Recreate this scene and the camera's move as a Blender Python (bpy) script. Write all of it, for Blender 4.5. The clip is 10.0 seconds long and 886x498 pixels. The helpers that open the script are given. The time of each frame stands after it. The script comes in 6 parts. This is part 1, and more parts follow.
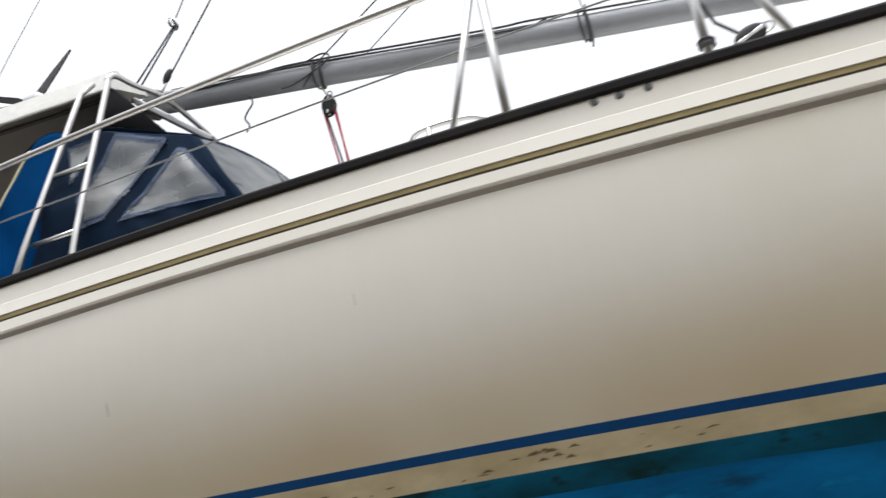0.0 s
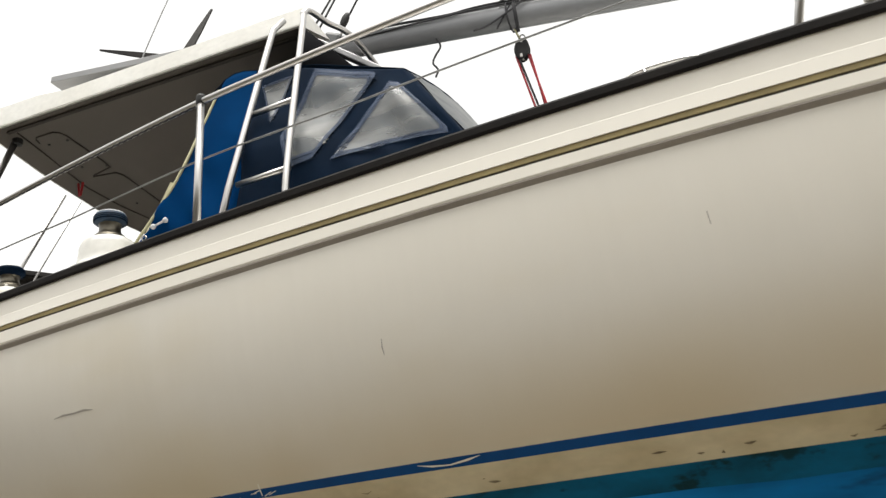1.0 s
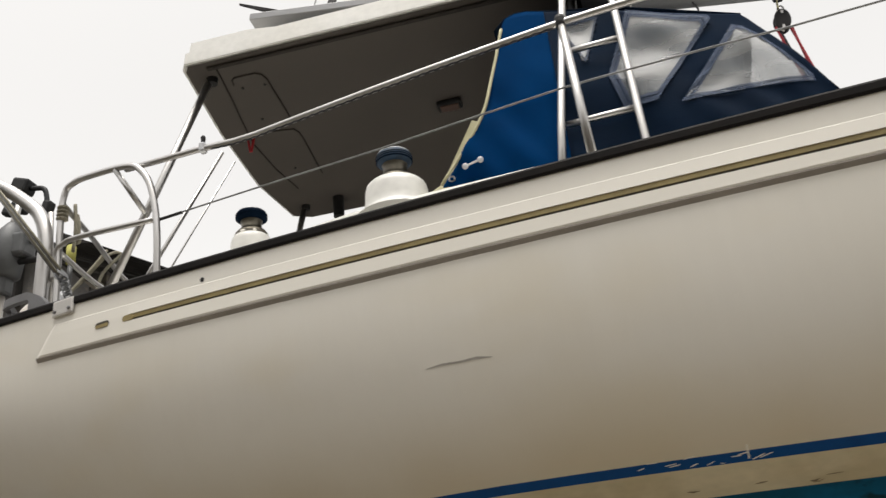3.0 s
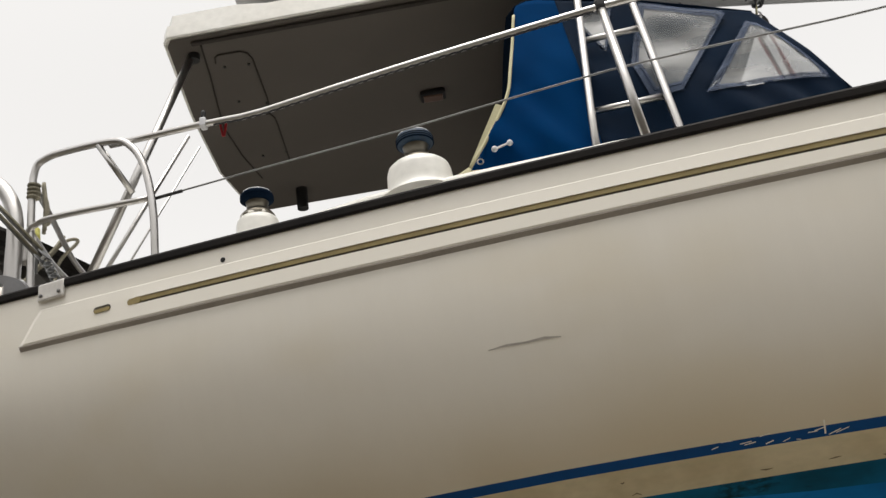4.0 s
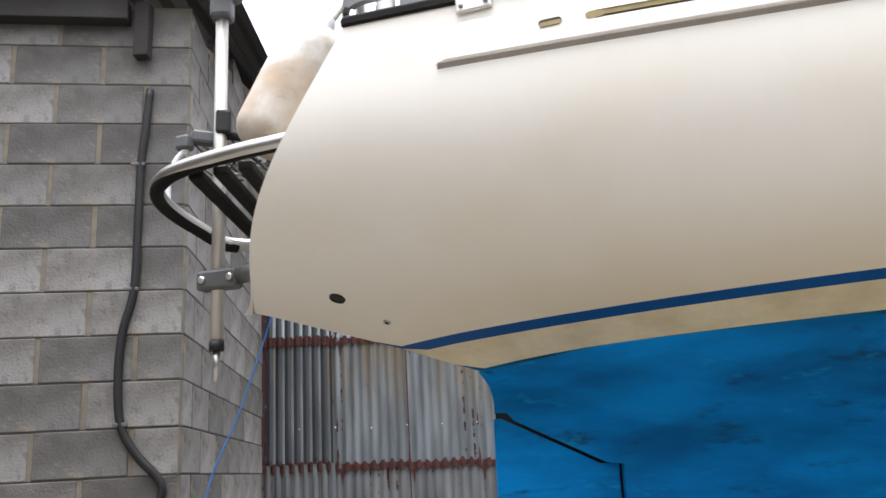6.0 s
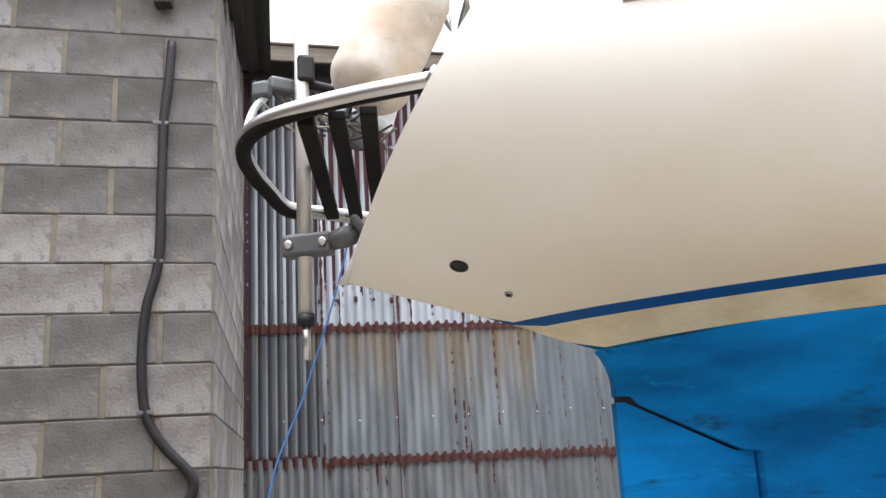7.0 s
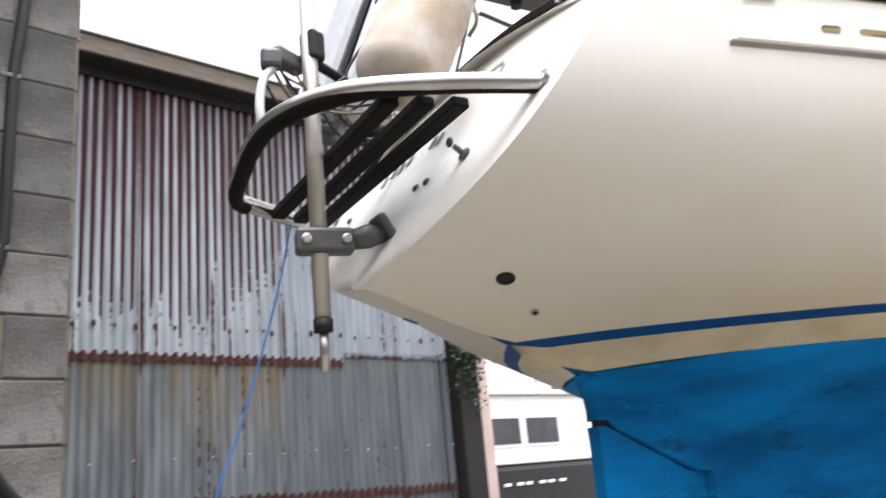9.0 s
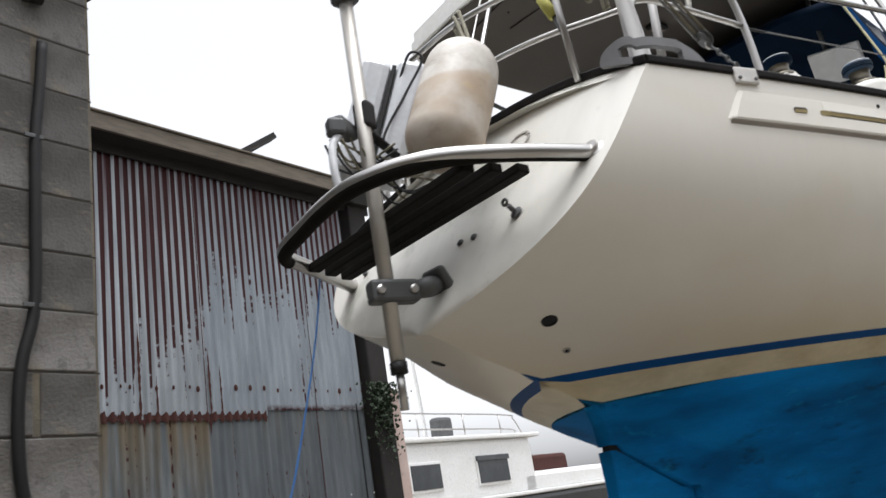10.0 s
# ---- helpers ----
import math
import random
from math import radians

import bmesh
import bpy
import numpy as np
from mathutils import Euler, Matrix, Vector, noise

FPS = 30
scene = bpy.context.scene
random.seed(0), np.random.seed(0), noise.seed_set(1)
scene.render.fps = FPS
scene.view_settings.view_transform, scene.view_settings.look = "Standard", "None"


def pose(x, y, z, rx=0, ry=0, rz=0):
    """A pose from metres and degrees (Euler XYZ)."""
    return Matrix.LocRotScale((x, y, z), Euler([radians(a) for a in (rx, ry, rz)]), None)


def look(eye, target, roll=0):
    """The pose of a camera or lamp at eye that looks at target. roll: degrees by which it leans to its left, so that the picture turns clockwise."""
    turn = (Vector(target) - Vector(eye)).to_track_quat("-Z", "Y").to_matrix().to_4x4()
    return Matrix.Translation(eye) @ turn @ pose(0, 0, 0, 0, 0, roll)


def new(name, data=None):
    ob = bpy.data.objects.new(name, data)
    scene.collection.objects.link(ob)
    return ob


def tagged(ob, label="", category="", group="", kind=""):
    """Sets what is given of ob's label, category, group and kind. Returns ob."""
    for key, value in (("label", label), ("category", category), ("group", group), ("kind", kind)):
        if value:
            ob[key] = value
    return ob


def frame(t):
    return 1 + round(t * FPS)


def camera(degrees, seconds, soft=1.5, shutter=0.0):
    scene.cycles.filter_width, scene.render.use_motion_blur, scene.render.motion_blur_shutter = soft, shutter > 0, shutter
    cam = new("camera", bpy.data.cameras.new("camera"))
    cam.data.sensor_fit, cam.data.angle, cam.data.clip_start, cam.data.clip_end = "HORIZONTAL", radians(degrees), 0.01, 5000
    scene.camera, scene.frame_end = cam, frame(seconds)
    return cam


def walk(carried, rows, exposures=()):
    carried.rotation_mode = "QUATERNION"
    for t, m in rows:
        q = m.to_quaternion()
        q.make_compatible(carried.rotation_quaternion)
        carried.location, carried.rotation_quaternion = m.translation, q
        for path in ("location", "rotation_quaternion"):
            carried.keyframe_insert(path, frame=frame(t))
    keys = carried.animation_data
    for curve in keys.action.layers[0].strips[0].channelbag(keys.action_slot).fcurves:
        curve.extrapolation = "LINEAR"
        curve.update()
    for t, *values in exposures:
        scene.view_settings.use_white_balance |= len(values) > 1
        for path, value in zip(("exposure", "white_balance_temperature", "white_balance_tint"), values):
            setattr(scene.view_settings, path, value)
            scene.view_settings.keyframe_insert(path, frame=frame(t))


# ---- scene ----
cam = camera(56.5, 10.0, 1.4, 0.25)
PATH = [
    (0.0, (4.484, -3.653, 1.565), (4.123, -1.838, 2.322), -9.3),
    (0.3, (4.249, -3.597, 1.571), (3.773, -1.799, 2.306), -9.7),
    (0.5, (4.103, -3.568, 1.597), (3.584, -1.776, 2.319), -9.7),
    (0.8, (3.851, -3.506, 1.592), (3.319, -1.732, 2.346), -7.4),
    (1.0, (3.734, -3.481, 1.595), (3.239, -1.702, 2.364), -6.5),
    (1.5, (3.328, -3.42, 1.605), (2.99, -1.656, 2.484), -5.0),
    (2.0, (2.887, -3.349, 1.609), (2.543, -1.586, 2.488), -6.7),
    (2.5, (2.498, -3.401, 1.61), (2.163, -1.611, 2.436), -6.4),
    (3.0, (2.184, -3.445, 1.614), (1.891, -1.646, 2.439), -5.9),
    (3.2, (2.034, -3.406, 1.619), (1.766, -1.604, 2.443), -6.8),
    (4.3, (1.507, -3.399, 1.619), (1.622, -1.579, 2.44), -6.5),
    (4.5, (1.341, -3.324, 1.623), (1.519, -1.531, 2.491), -4.8),
    (4.8, (1.162, -3.318, 1.603), (1.323, -1.512, 2.446), -3.8),
    (5, (1.023, -3.278, 1.59), (1.151, -1.448, 2.385), -3.4),
    (5.2, (0.9, -3.215, 1.571), (0.944, -1.346, 2.281), -3.2),
    (5.5, (0.671, -3.12, 1.543), (0.63, -1.208, 2.129), -3.9),
    (5.7, (0.515, -3.07, 1.503), (0.44, -1.146, 2.044), -3.7),
    (6, (0.326, -3.03, 1.51), (0.265, -1.099, 2.027), -3.2),
    (6.2, (0.175, -2.992, 1.525), (0.155, -1.062, 2.048), -3.1),
    (7.3, (-0.524, -2.638, 1.521), (-0.238, -0.72, 2.008), -4.3),
    (7.5, (-0.654, -2.609, 1.516), (-0.233, -0.716, 2.006), -4.9),
    (7.8, (-0.871, -2.565, 1.478), (-0.306, -0.714, 1.981), -4.7),
    (8, (-0.988, -2.501, 1.483), (-0.39, -0.652, 1.957), -4.8),
    (8.3, (-1.191, -2.332, 1.511), (-0.601, -0.474, 1.958), -5.3),
    (8.5, (-1.304, -2.249, 1.521), (-0.654, -0.416, 1.988), -5.7),
    (8.7, (-1.345, -2.225, 1.52), (-0.62, -0.428, 2.013), -5.5),
    (9, (-1.476, -2.2, 1.534), (-0.463, -0.564, 2.082), -5.4),
    (9.3, (-1.631, -2.225, 1.522), (-0.466, -0.721, 2.138), -6.2),
    (9.5, (-1.839, -2.218, 1.556), (-0.579, -0.799, 2.198), -7.0),
    (9.7, (-1.945, -2.201, 1.523), (-0.686, -0.797, 2.187), -7.7),
    (10, (-2.146, -2.072, 1.526), (-0.852, -0.678, 2.145), -9.7),
]
walk(cam, [(t, look(eye, target, roll)) for t, eye, target, roll in PATH], [(0, 1.17, 6280, 10), (1, 1.16, 6750, 8), (1.6, 0.78, 6520, 10), (2, 0.68, 6420, 10), (3, 0.84, 6780, 10), (4.5, 0.8, 6780, 10), (5.0, 0.88, 6780, 10), (5.5, 1.3, 6880, 10), (6, 1.95, 6130, 13), (7.5, 2.28, 6180, 14), (8, 1.93, 6180, 14), (8.5, 2.0, 6200, 14), (9.1, 1.85, 6220, 14), (9.5, 1.3, 6300, 13), (10, 1.03, 6280, 11)])

# ---- world and light ----
world = bpy.data.worlds.new("overcast")
scene.world = world
world.use_nodes = True
wn, wl = world.node_tree.nodes, world.node_tree.links
sky = wn.new("ShaderNodeTexSky")
sky.sky_type, sky.sun_disc = "NISHITA", False
sky.sun_elevation, sky.sun_rotation = radians(81), radians(180)
sky.air_density, sky.dust_density, sky.ozone_density = 1.0, 4.0, 1.0
cloud = wn.new("ShaderNodeHueSaturation")
cloud.inputs["Saturation"].default_value = 0.05
wl.new(sky.outputs[0], cloud.inputs["Color"])
wl.new(cloud.outputs[0], wn["Background"].inputs[0])
wn["Background"].inputs[1].default_value = 0.15
sun = new("sun", bpy.data.lights.new("sun", "SUN"))
sun.data.energy, sun.data.angle, sun.data.color = 0.9, radians(40), (1.0, 0.98, 0.95)
sun.matrix_world = look((2, -6, 40), (0, 0, 0))

# ---- materials ----
def ramp_node(nt, stops):
    r = nt.nodes.new("ShaderNodeValToRGB")
    r.color_ramp.elements[0].position, r.color_ramp.elements[0].color = stops[0][0], (*stops[0][1], 1)
    r.color_ramp.elements[1].position, r.color_ramp.elements[1].color = stops[-1][0], (*stops[-1][1], 1)
    for p, c in stops[1:-1]:
        r.color_ramp.elements.new(p).color = (*c, 1)
    return r


def material(name, base, dark=None, rough=0.5, metal=0.0, coarse=2.0, fine=40.0, bump=0.1, amount=0.5, stretch=(1, 1, 1), coat=0.0, vary=0.0, transmission=0.0, alpha=1.0, spec=0.5, soft=0.0, speckle=0.35):
    """A surface with stains at one scale, grain at another and fine relief."""
    m = bpy.data.materials.new(name)
    m.use_nodes = True
    nt = m.node_tree
    n, l = nt.nodes, nt.links
    p = n["Principled BSDF"]
    tc = n.new("ShaderNodeTexCoord")
    mp = n.new("ShaderNodeMapping")
    mp.inputs["Scale"].default_value = stretch
    l.new(tc.outputs["Object"], mp.inputs[0])
    big, small = n.new("ShaderNodeTexNoise"), n.new("ShaderNodeTexNoise")
    for t, sc, d in ((big, coarse, 4), (small, fine, 3)):
        t.inputs["Scale"].default_value, t.inputs["Detail"].default_value = sc, d
        l.new(mp.outputs[0], t.inputs["Vector"])
    dark = dark or tuple(0.7 * c for c in base)
    r = ramp_node(nt, [(0.35 - soft, dark), (0.62 + soft, base)])
    l.new(big.outputs[0], r.inputs[0])
    mix = n.new("ShaderNodeMix")
    mix.data_type = "RGBA"
    mix.inputs[0].default_value = amount
    mix.inputs[6].default_value = (*base, 1)
    l.new(r.outputs[0], mix.inputs[7])
    grain = n.new("ShaderNodeMix")
    grain.data_type, grain.blend_type = "RGBA", "MULTIPLY"
    grain.inputs[0].default_value = speckle
    l.new(mix.outputs[2], grain.inputs[6])
    gr = ramp_node(nt, [(0.3, (0.72, 0.72, 0.72)), (0.7, (1, 1, 1))])
    l.new(small.outputs[0], gr.inputs[0])
    l.new(gr.outputs[0], grain.inputs[7])
    out = grain.outputs[2]
    if vary:
        info = n.new("ShaderNodeObjectInfo")
        rr = ramp_node(nt, [(0.0, (1 - vary,) * 3), (1.0, (1 + 0.4 * vary,) * 3)])
        l.new(info.outputs["Random"], rr.inputs[0])
        vm = n.new("ShaderNodeMix")
        vm.data_type, vm.blend_type = "RGBA", "MULTIPLY"
        vm.inputs[0].default_value = 1
        l.new(out, vm.inputs[6])
        l.new(rr.outputs[0], vm.inputs[7])
        out = vm.outputs[2]
    l.new(out, p.inputs["Base Color"])
    p.inputs["Metallic"].default_value = metal
    p.inputs["Coat Weight"].default_value = coat
    p.inputs["Transmission Weight"].default_value = transmission
    p.inputs["Alpha"].default_value = alpha
    p.inputs["Specular IOR Level"].default_value = spec
    ro = n.new("ShaderNodeMapRange")
    ro.inputs[3].default_value, ro.inputs[4].default_value = max(0.02, rough - 0.28 * speckle), min(1, rough + 0.34 * speckle)
    l.new(small.outputs[0], ro.inputs[0])
    l.new(ro.outputs[0], p.inputs["Roughness"])
    if bump:
        bp = n.new("ShaderNodeBump")
        bp.inputs["Strength"].default_value, bp.inputs["Distance"].default_value = bump, 0.004
        l.new(small.outputs[0], bp.inputs["Height"])
        l.new(bp.outputs[0], p.inputs["Normal"])
    return m


GELCOAT = material("aged cream gelcoat", (0.78, 0.75, 0.68), (0.75, 0.715, 0.635), 0.32, coarse=0.6, fine=6, bump=0.003, amount=0.4, soft=0.25, speckle=0.05)


def stain_low(m, low, high, colour, most, least=0.7, size=(2.2, 2.2, 0.6)):
    """A yellow-brown tide stain that thins out above the waterline."""
    nt = m.node_tree
    n, l = nt.nodes, nt.links
    p = n["Principled BSDF"]
    tc, sep = n.new("ShaderNodeTexCoord"), n.new("ShaderNodeSeparateXYZ")
    l.new(tc.outputs["Object"], sep.inputs[0])
    mp, ns = n.new("ShaderNodeMapping"), n.new("ShaderNodeTexNoise")
    mp.inputs["Scale"].default_value = size
    ns.inputs["Scale"].default_value, ns.inputs["Detail"].default_value = 1.0, 2
    l.new(tc.outputs["Object"], mp.inputs[0])
    l.new(mp.outputs[0], ns.inputs["Vector"])
    r = n.new("ShaderNodeMapRange")
    r.interpolation_type = "SMOOTHSTEP"
    r.inputs[1].default_value, r.inputs[2].default_value, r.inputs[3].default_value, r.inputs[4].default_value = high, low, 0, most
    l.new(sep.outputs[2], r.inputs[0])
    mul = n.new("ShaderNodeMath")
    mul.operation, mul.use_clamp = "MULTIPLY", True
    k = n.new("ShaderNodeMapRange")
    k.inputs[1].default_value, k.inputs[2].default_value, k.inputs[3].default_value, k.inputs[4].default_value = 0.3, 0.7, least, 1.1
    l.new(ns.outputs[0], k.inputs[0])
    l.new(r.outputs[0], mul.inputs[0])
    l.new(k.outputs[0], mul.inputs[1])
    mix = n.new("ShaderNodeMix")
    mix.data_type = "RGBA"
    old = p.inputs["Base Color"].links[0].from_socket
    l.new(mul.outputs[0], mix.inputs[0])
    l.new(old, mix.inputs[6])
    mix.inputs[7].default_value = (*colour, 1)
    l.new(mix.outputs[2], p.inputs["Base Color"])
    return m


HULLPAINT = stain_low(material("yellowed hull gelcoat", (0.78, 0.752, 0.69), (0.72, 0.69, 0.615), 0.3, coarse=0.8, fine=6, bump=0.003, amount=0.45, stretch=(5, 5, 0.5), soft=0.15, speckle=0.05), 1.88, 2.2, (0.54, 0.43, 0.25), 0.72)
BAND = material("stained cream waterline band", (0.66, 0.575, 0.385), (0.47, 0.385, 0.225), 0.4, coarse=5, fine=30, bump=0.03, amount=0.7, stretch=(1, 1, 2))
WHITE = material("white moulded plastic", (0.78, 0.77, 0.73), (0.68, 0.66, 0.6), 0.35, coarse=3, fine=30, bump=0.02)
STRIPE = material("blue vinyl stripe", (0.003, 0.068, 0.235), (0.003, 0.05, 0.18), 0.6, coarse=6, fine=60, bump=0.02, spec=0.15)
SCUM = material("weedy teal antifouling", (0.006, 0.125, 0.25), (0.006, 0.05, 0.075), 0.9, coarse=3.2, fine=45, bump=0.2, amount=1.0, stretch=(1, 1, 2.2), spec=0.1)
ANTIFOUL = material("blue antifouling paint", (0.004, 0.235, 0.64), (0.002, 0.115, 0.32), 0.85, coarse=1.7, fine=22, bump=0.18, amount=1.0, stretch=(1, 1, 3.5), spec=0.15)


def blotch(m, colour, size, low, high, most, detail=4):
    """Lays uneven blotches of another colour over a material."""
    nt = m.node_tree
    n, l = nt.nodes, nt.links
    p = n["Principled BSDF"]
    tc, mp, ns = n.new("ShaderNodeTexCoord"), n.new("ShaderNodeMapping"), n.new("ShaderNodeTexNoise")
    mp.inputs["Scale"].default_value, mp.inputs["Location"].default_value = size, (3.7, 1.3, 8.1)
    ns.inputs["Scale"].default_value, ns.inputs["Detail"].default_value = 1.0, detail
    ns.inputs["Roughness"].default_value = 0.65
    l.new(tc.outputs["Object"], mp.inputs[0])
    l.new(mp.outputs[0], ns.inputs["Vector"])
    r = n.new("ShaderNodeMapRange")
    r.interpolation_type = "SMOOTHSTEP"
    r.inputs[1].default_value, r.inputs[2].default_value, r.inputs[3].default_value, r.inputs[4].default_value = low, high, 0, most
    l.new(ns.outputs[0], r.inputs[0])
    mix = n.new("ShaderNodeMix")
    mix.data_type = "RGBA"
    old = p.inputs["Base Color"].links[0].from_socket
    l.new(r.outputs[0], mix.inputs[0])
    l.new(old, mix.inputs[6])
    mix.inputs[7].default_value = (*colour, 1)
    l.new(mix.outputs[2], p.inputs["Base Color"])
    return m


blotch(ANTIFOUL, (0.006, 0.045, 0.09), (3.2, 3.2, 11), 0.57, 0.74, 0.8)
blotch(ANTIFOUL, (0.01, 0.30, 0.62), (6, 6, 17), 0.60, 0.72, 0.45)
blotch(HULLPAINT, (0.66, 0.575, 0.40), (0.9, 0.9, 1.7), 0.46, 0.72, 0.3, 3)
blotch(SCUM, (0.008, 0.03, 0.03), (7, 7, 14), 0.54, 0.66, 0.85)
RUBBER = material("black rubbing rail", (0.009, 0.008, 0.008), (0.02, 0.016, 0.014), 0.7, coarse=10, fine=80, bump=0.05, spec=0.12)
OLIVE = material("olive weathered inlay", (0.30, 0.235, 0.095), (0.17, 0.13, 0.05), 0.6, coarse=8, fine=60)
STEEL = material("stainless steel tube", (0.50, 0.49, 0.48), (0.38, 0.36, 0.335), 0.33, 1.0, coarse=6, fine=60, bump=0, speckle=0.1)
ALLOY = material("grey anodised alloy", (0.31, 0.31, 0.315), (0.22, 0.22, 0.22), 0.42, 0.55, coarse=3, fine=40, bump=0.02, stretch=(0.3, 1, 1))
DARK = material("dark plastic", (0.012, 0.012, 0.013), (0.022, 0.021, 0.02), 0.55, coarse=12, fine=80, spec=0.3)
GREY = material("grey cast alloy", (0.105, 0.108, 0.11), (0.06, 0.06, 0.06), 0.5, 0.3, coarse=10, fine=90, bump=0.1)
CANVAS = material("royal blue acrylic canvas", (0.0006, 0.045, 0.15), (0.0006, 0.024, 0.08), 0.9, coarse=4, fine=250, bump=0.25, amount=0.6, spec=0.02)


def let_light_through(m, colour, share):
    """Thin cloth passes some of the light that falls on its other side."""
    n, l = m.node_tree.nodes, m.node_tree.links
    thin, both = n.new("ShaderNodeBsdfTranslucent"), n.new("ShaderNodeMixShader")
    thin.inputs[0].default_value = (*colour, 1)
    both.inputs[0].default_value = share
    l.new(n["Principled BSDF"].outputs[0], both.inputs[1])
    l.new(thin.outputs[0], both.inputs[2])
    l.new(both.outputs[0], n["Material Output"].inputs[0])


let_light_through(CANVAS, (0.006, 0.14, 0.42), 0.35)
NAVY = material("navy blue acrylic canvas", (0.002, 0.010, 0.026), (0.0015, 0.006, 0.015), 0.9, coarse=4, fine=250, bump=0.25, amount=0.6, spec=0.08)
PIPING = material("cream canvas edging", (0.5, 0.47, 0.3), (0.36, 0.34, 0.2), 0.8, coarse=12, fine=120)
# lining colour is lowered to hold the shade under the hard top
LINING = material("grey-beige headlining darkened by roof shade", (0.08, 0.068, 0.058), (0.068, 0.058, 0.049), 0.75, coarse=2.5, fine=60, bump=0.04)
ROPE = material("weathered rope", (0.24, 0.22, 0.165), (0.12, 0.115, 0.08), 0.9, coarse=30, fine=300, bump=0.5)
BLACKROPE = material("dark rope", (0.03, 0.03, 0.035), (0.06, 0.06, 0.06), 0.9, coarse=30, fine=300, bump=0.5)
REDROPE = material("red rope", (0.35, 0.02, 0.03), (0.2, 0.02, 0.03), 0.8, coarse=30, fine=300, bump=0.4)
BLUEROPE = material("blue polypropylene rope", (0.03, 0.16, 0.5), (0.05, 0.2, 0.5), 0.6, coarse=30, fine=300, bump=0.4)
WIRE = material("steel wire", (0.2, 0.2, 0.2), (0.1, 0.1, 0.1), 0.5, 0.6, coarse=30, fine=300)
TEAK_AND_REFLECTION = material("near-black teak and tube reflection", (0.010, 0.0085, 0.007), (0.005, 0.005, 0.004), 0.85, spec=0.15, coarse=6, fine=50, bump=0.4, stretch=(1, 6, 1))
FENDERM = stain_low(material("dirty white fender vinyl", (0.66, 0.63, 0.58), (0.42, 0.36, 0.30), 0.5, coarse=9, fine=40, bump=0.05, amount=0.8), 2.945, 2.965, (0.40, 0.29, 0.185), 0.72, 0.35, (7, 7, 9))
blotch(FENDERM, (0.27, 0.22, 0.17), (8, 8, 13), 0.56, 0.72, 0.5)
blotch(FENDERM, (0.50, 0.36, 0.17), (5, 5, 7), 0.55, 0.70, 0.45)
BLOCK = material("grey concrete block", (0.225, 0.217, 0.208), (0.09, 0.082, 0.072), 0.9, coarse=3.0, fine=70, bump=1.0, amount=0.9, soft=0.03, vary=0.46)
blotch(BLOCK, (0.235, 0.20, 0.145), (5, 5, 7), 0.56, 0.70, 0.6)
blotch(BLOCK, (0.05, 0.044, 0.038), (9, 9, 5), 0.60, 0.74, 0.6)
blotch(BLOCK, (0.075, 0.07, 0.065), (24, 24, 18), 0.52, 0.68, 0.55)
MORTAR = material("sandy mortar", (0.175, 0.153, 0.115), (0.09, 0.08, 0.062), 0.95, coarse=14, fine=120, bump=0.6)
TIMBER = material("weathered grey timber", (0.16, 0.135, 0.105), (0.07, 0.06, 0.05), 0.9, coarse=5, fine=60, bump=0.5, stretch=(1, 1, 6))
DARKWOOD = material("near-black timber, also for eave shade", (0.018, 0.015, 0.013), (0.008, 0.007, 0.006), 0.85, coarse=6, fine=60, bump=0.5)
RUST = material("rust", (0.062, 0.017, 0.012), (0.03, 0.008, 0.007), 0.95, coarse=14, fine=120, bump=0.6)
PINK = material("faded pink render", (0.6, 0.47, 0.42), (0.45, 0.33, 0.28), 0.9, coarse=5, fine=60, bump=0.3)
LEAF = material("ivy leaf", (0.03, 0.06, 0.02), (0.015, 0.03, 0.012), 0.6, coarse=20, fine=100, vary=0.5)
GROUNDM = material("boatyard hardstanding", (0.245, 0.222, 0.185), (0.15, 0.136, 0.112), 0.95, coarse=0.6, fine=40, bump=0.5, amount=0.8)
BOATWHITE = material("white gelcoat cabin", (0.8, 0.8, 0.79), (0.72, 0.72, 0.7), 0.3, coarse=2, fine=20, bump=0.01)
TINT = material("dark tinted window", (0.05, 0.055, 0.06), (0.08, 0.085, 0.09), 0.15, coarse=3, fine=20, bump=0)
BLACKHULL = material("black hull paint", (0.012, 0.012, 0.014), (0.02, 0.02, 0.02), 0.3, coarse=3, fine=30, bump=0.01)
PAPER = material("pale grey plastic", (0.6, 0.61, 0.63), (0.45, 0.46, 0.48), 0.5, coarse=4, fine=50, bump=0.03)
VINYL = material("cloudy clear vinyl", (0.37, 0.375, 0.37), (0.15, 0.17, 0.19), 0.3, coarse=5, fine=20, bump=0.0, amount=0.9, stretch=(0.6, 1, 2.5), alpha=0.5, speckle=0.0)
DRUM = material("tarnished winch bronze", (0.15, 0.135, 0.105), (0.06, 0.052, 0.04), 0.35, 0.85, coarse=14, fine=80, bump=0.05)


# ---- helpers of the build ----
from math import cos, pi, sin


def attach(ob, parent):
    if parent is not None:
        ob.parent = parent
    return ob


def mesh(name, verts, faces, mat, parent=None, smooth=False, label=""):
    me = bpy.data.meshes.new(name)
    me.from_pydata([tuple(v) for v in verts], [], faces)
    me.materials.append(mat)
    if smooth:
        me.polygons.foreach_set("use_smooth", [True] * len(me.polygons))
    me.update()
    ob = attach(new(name, me), parent)
    return tagged(ob, label) if label else ob


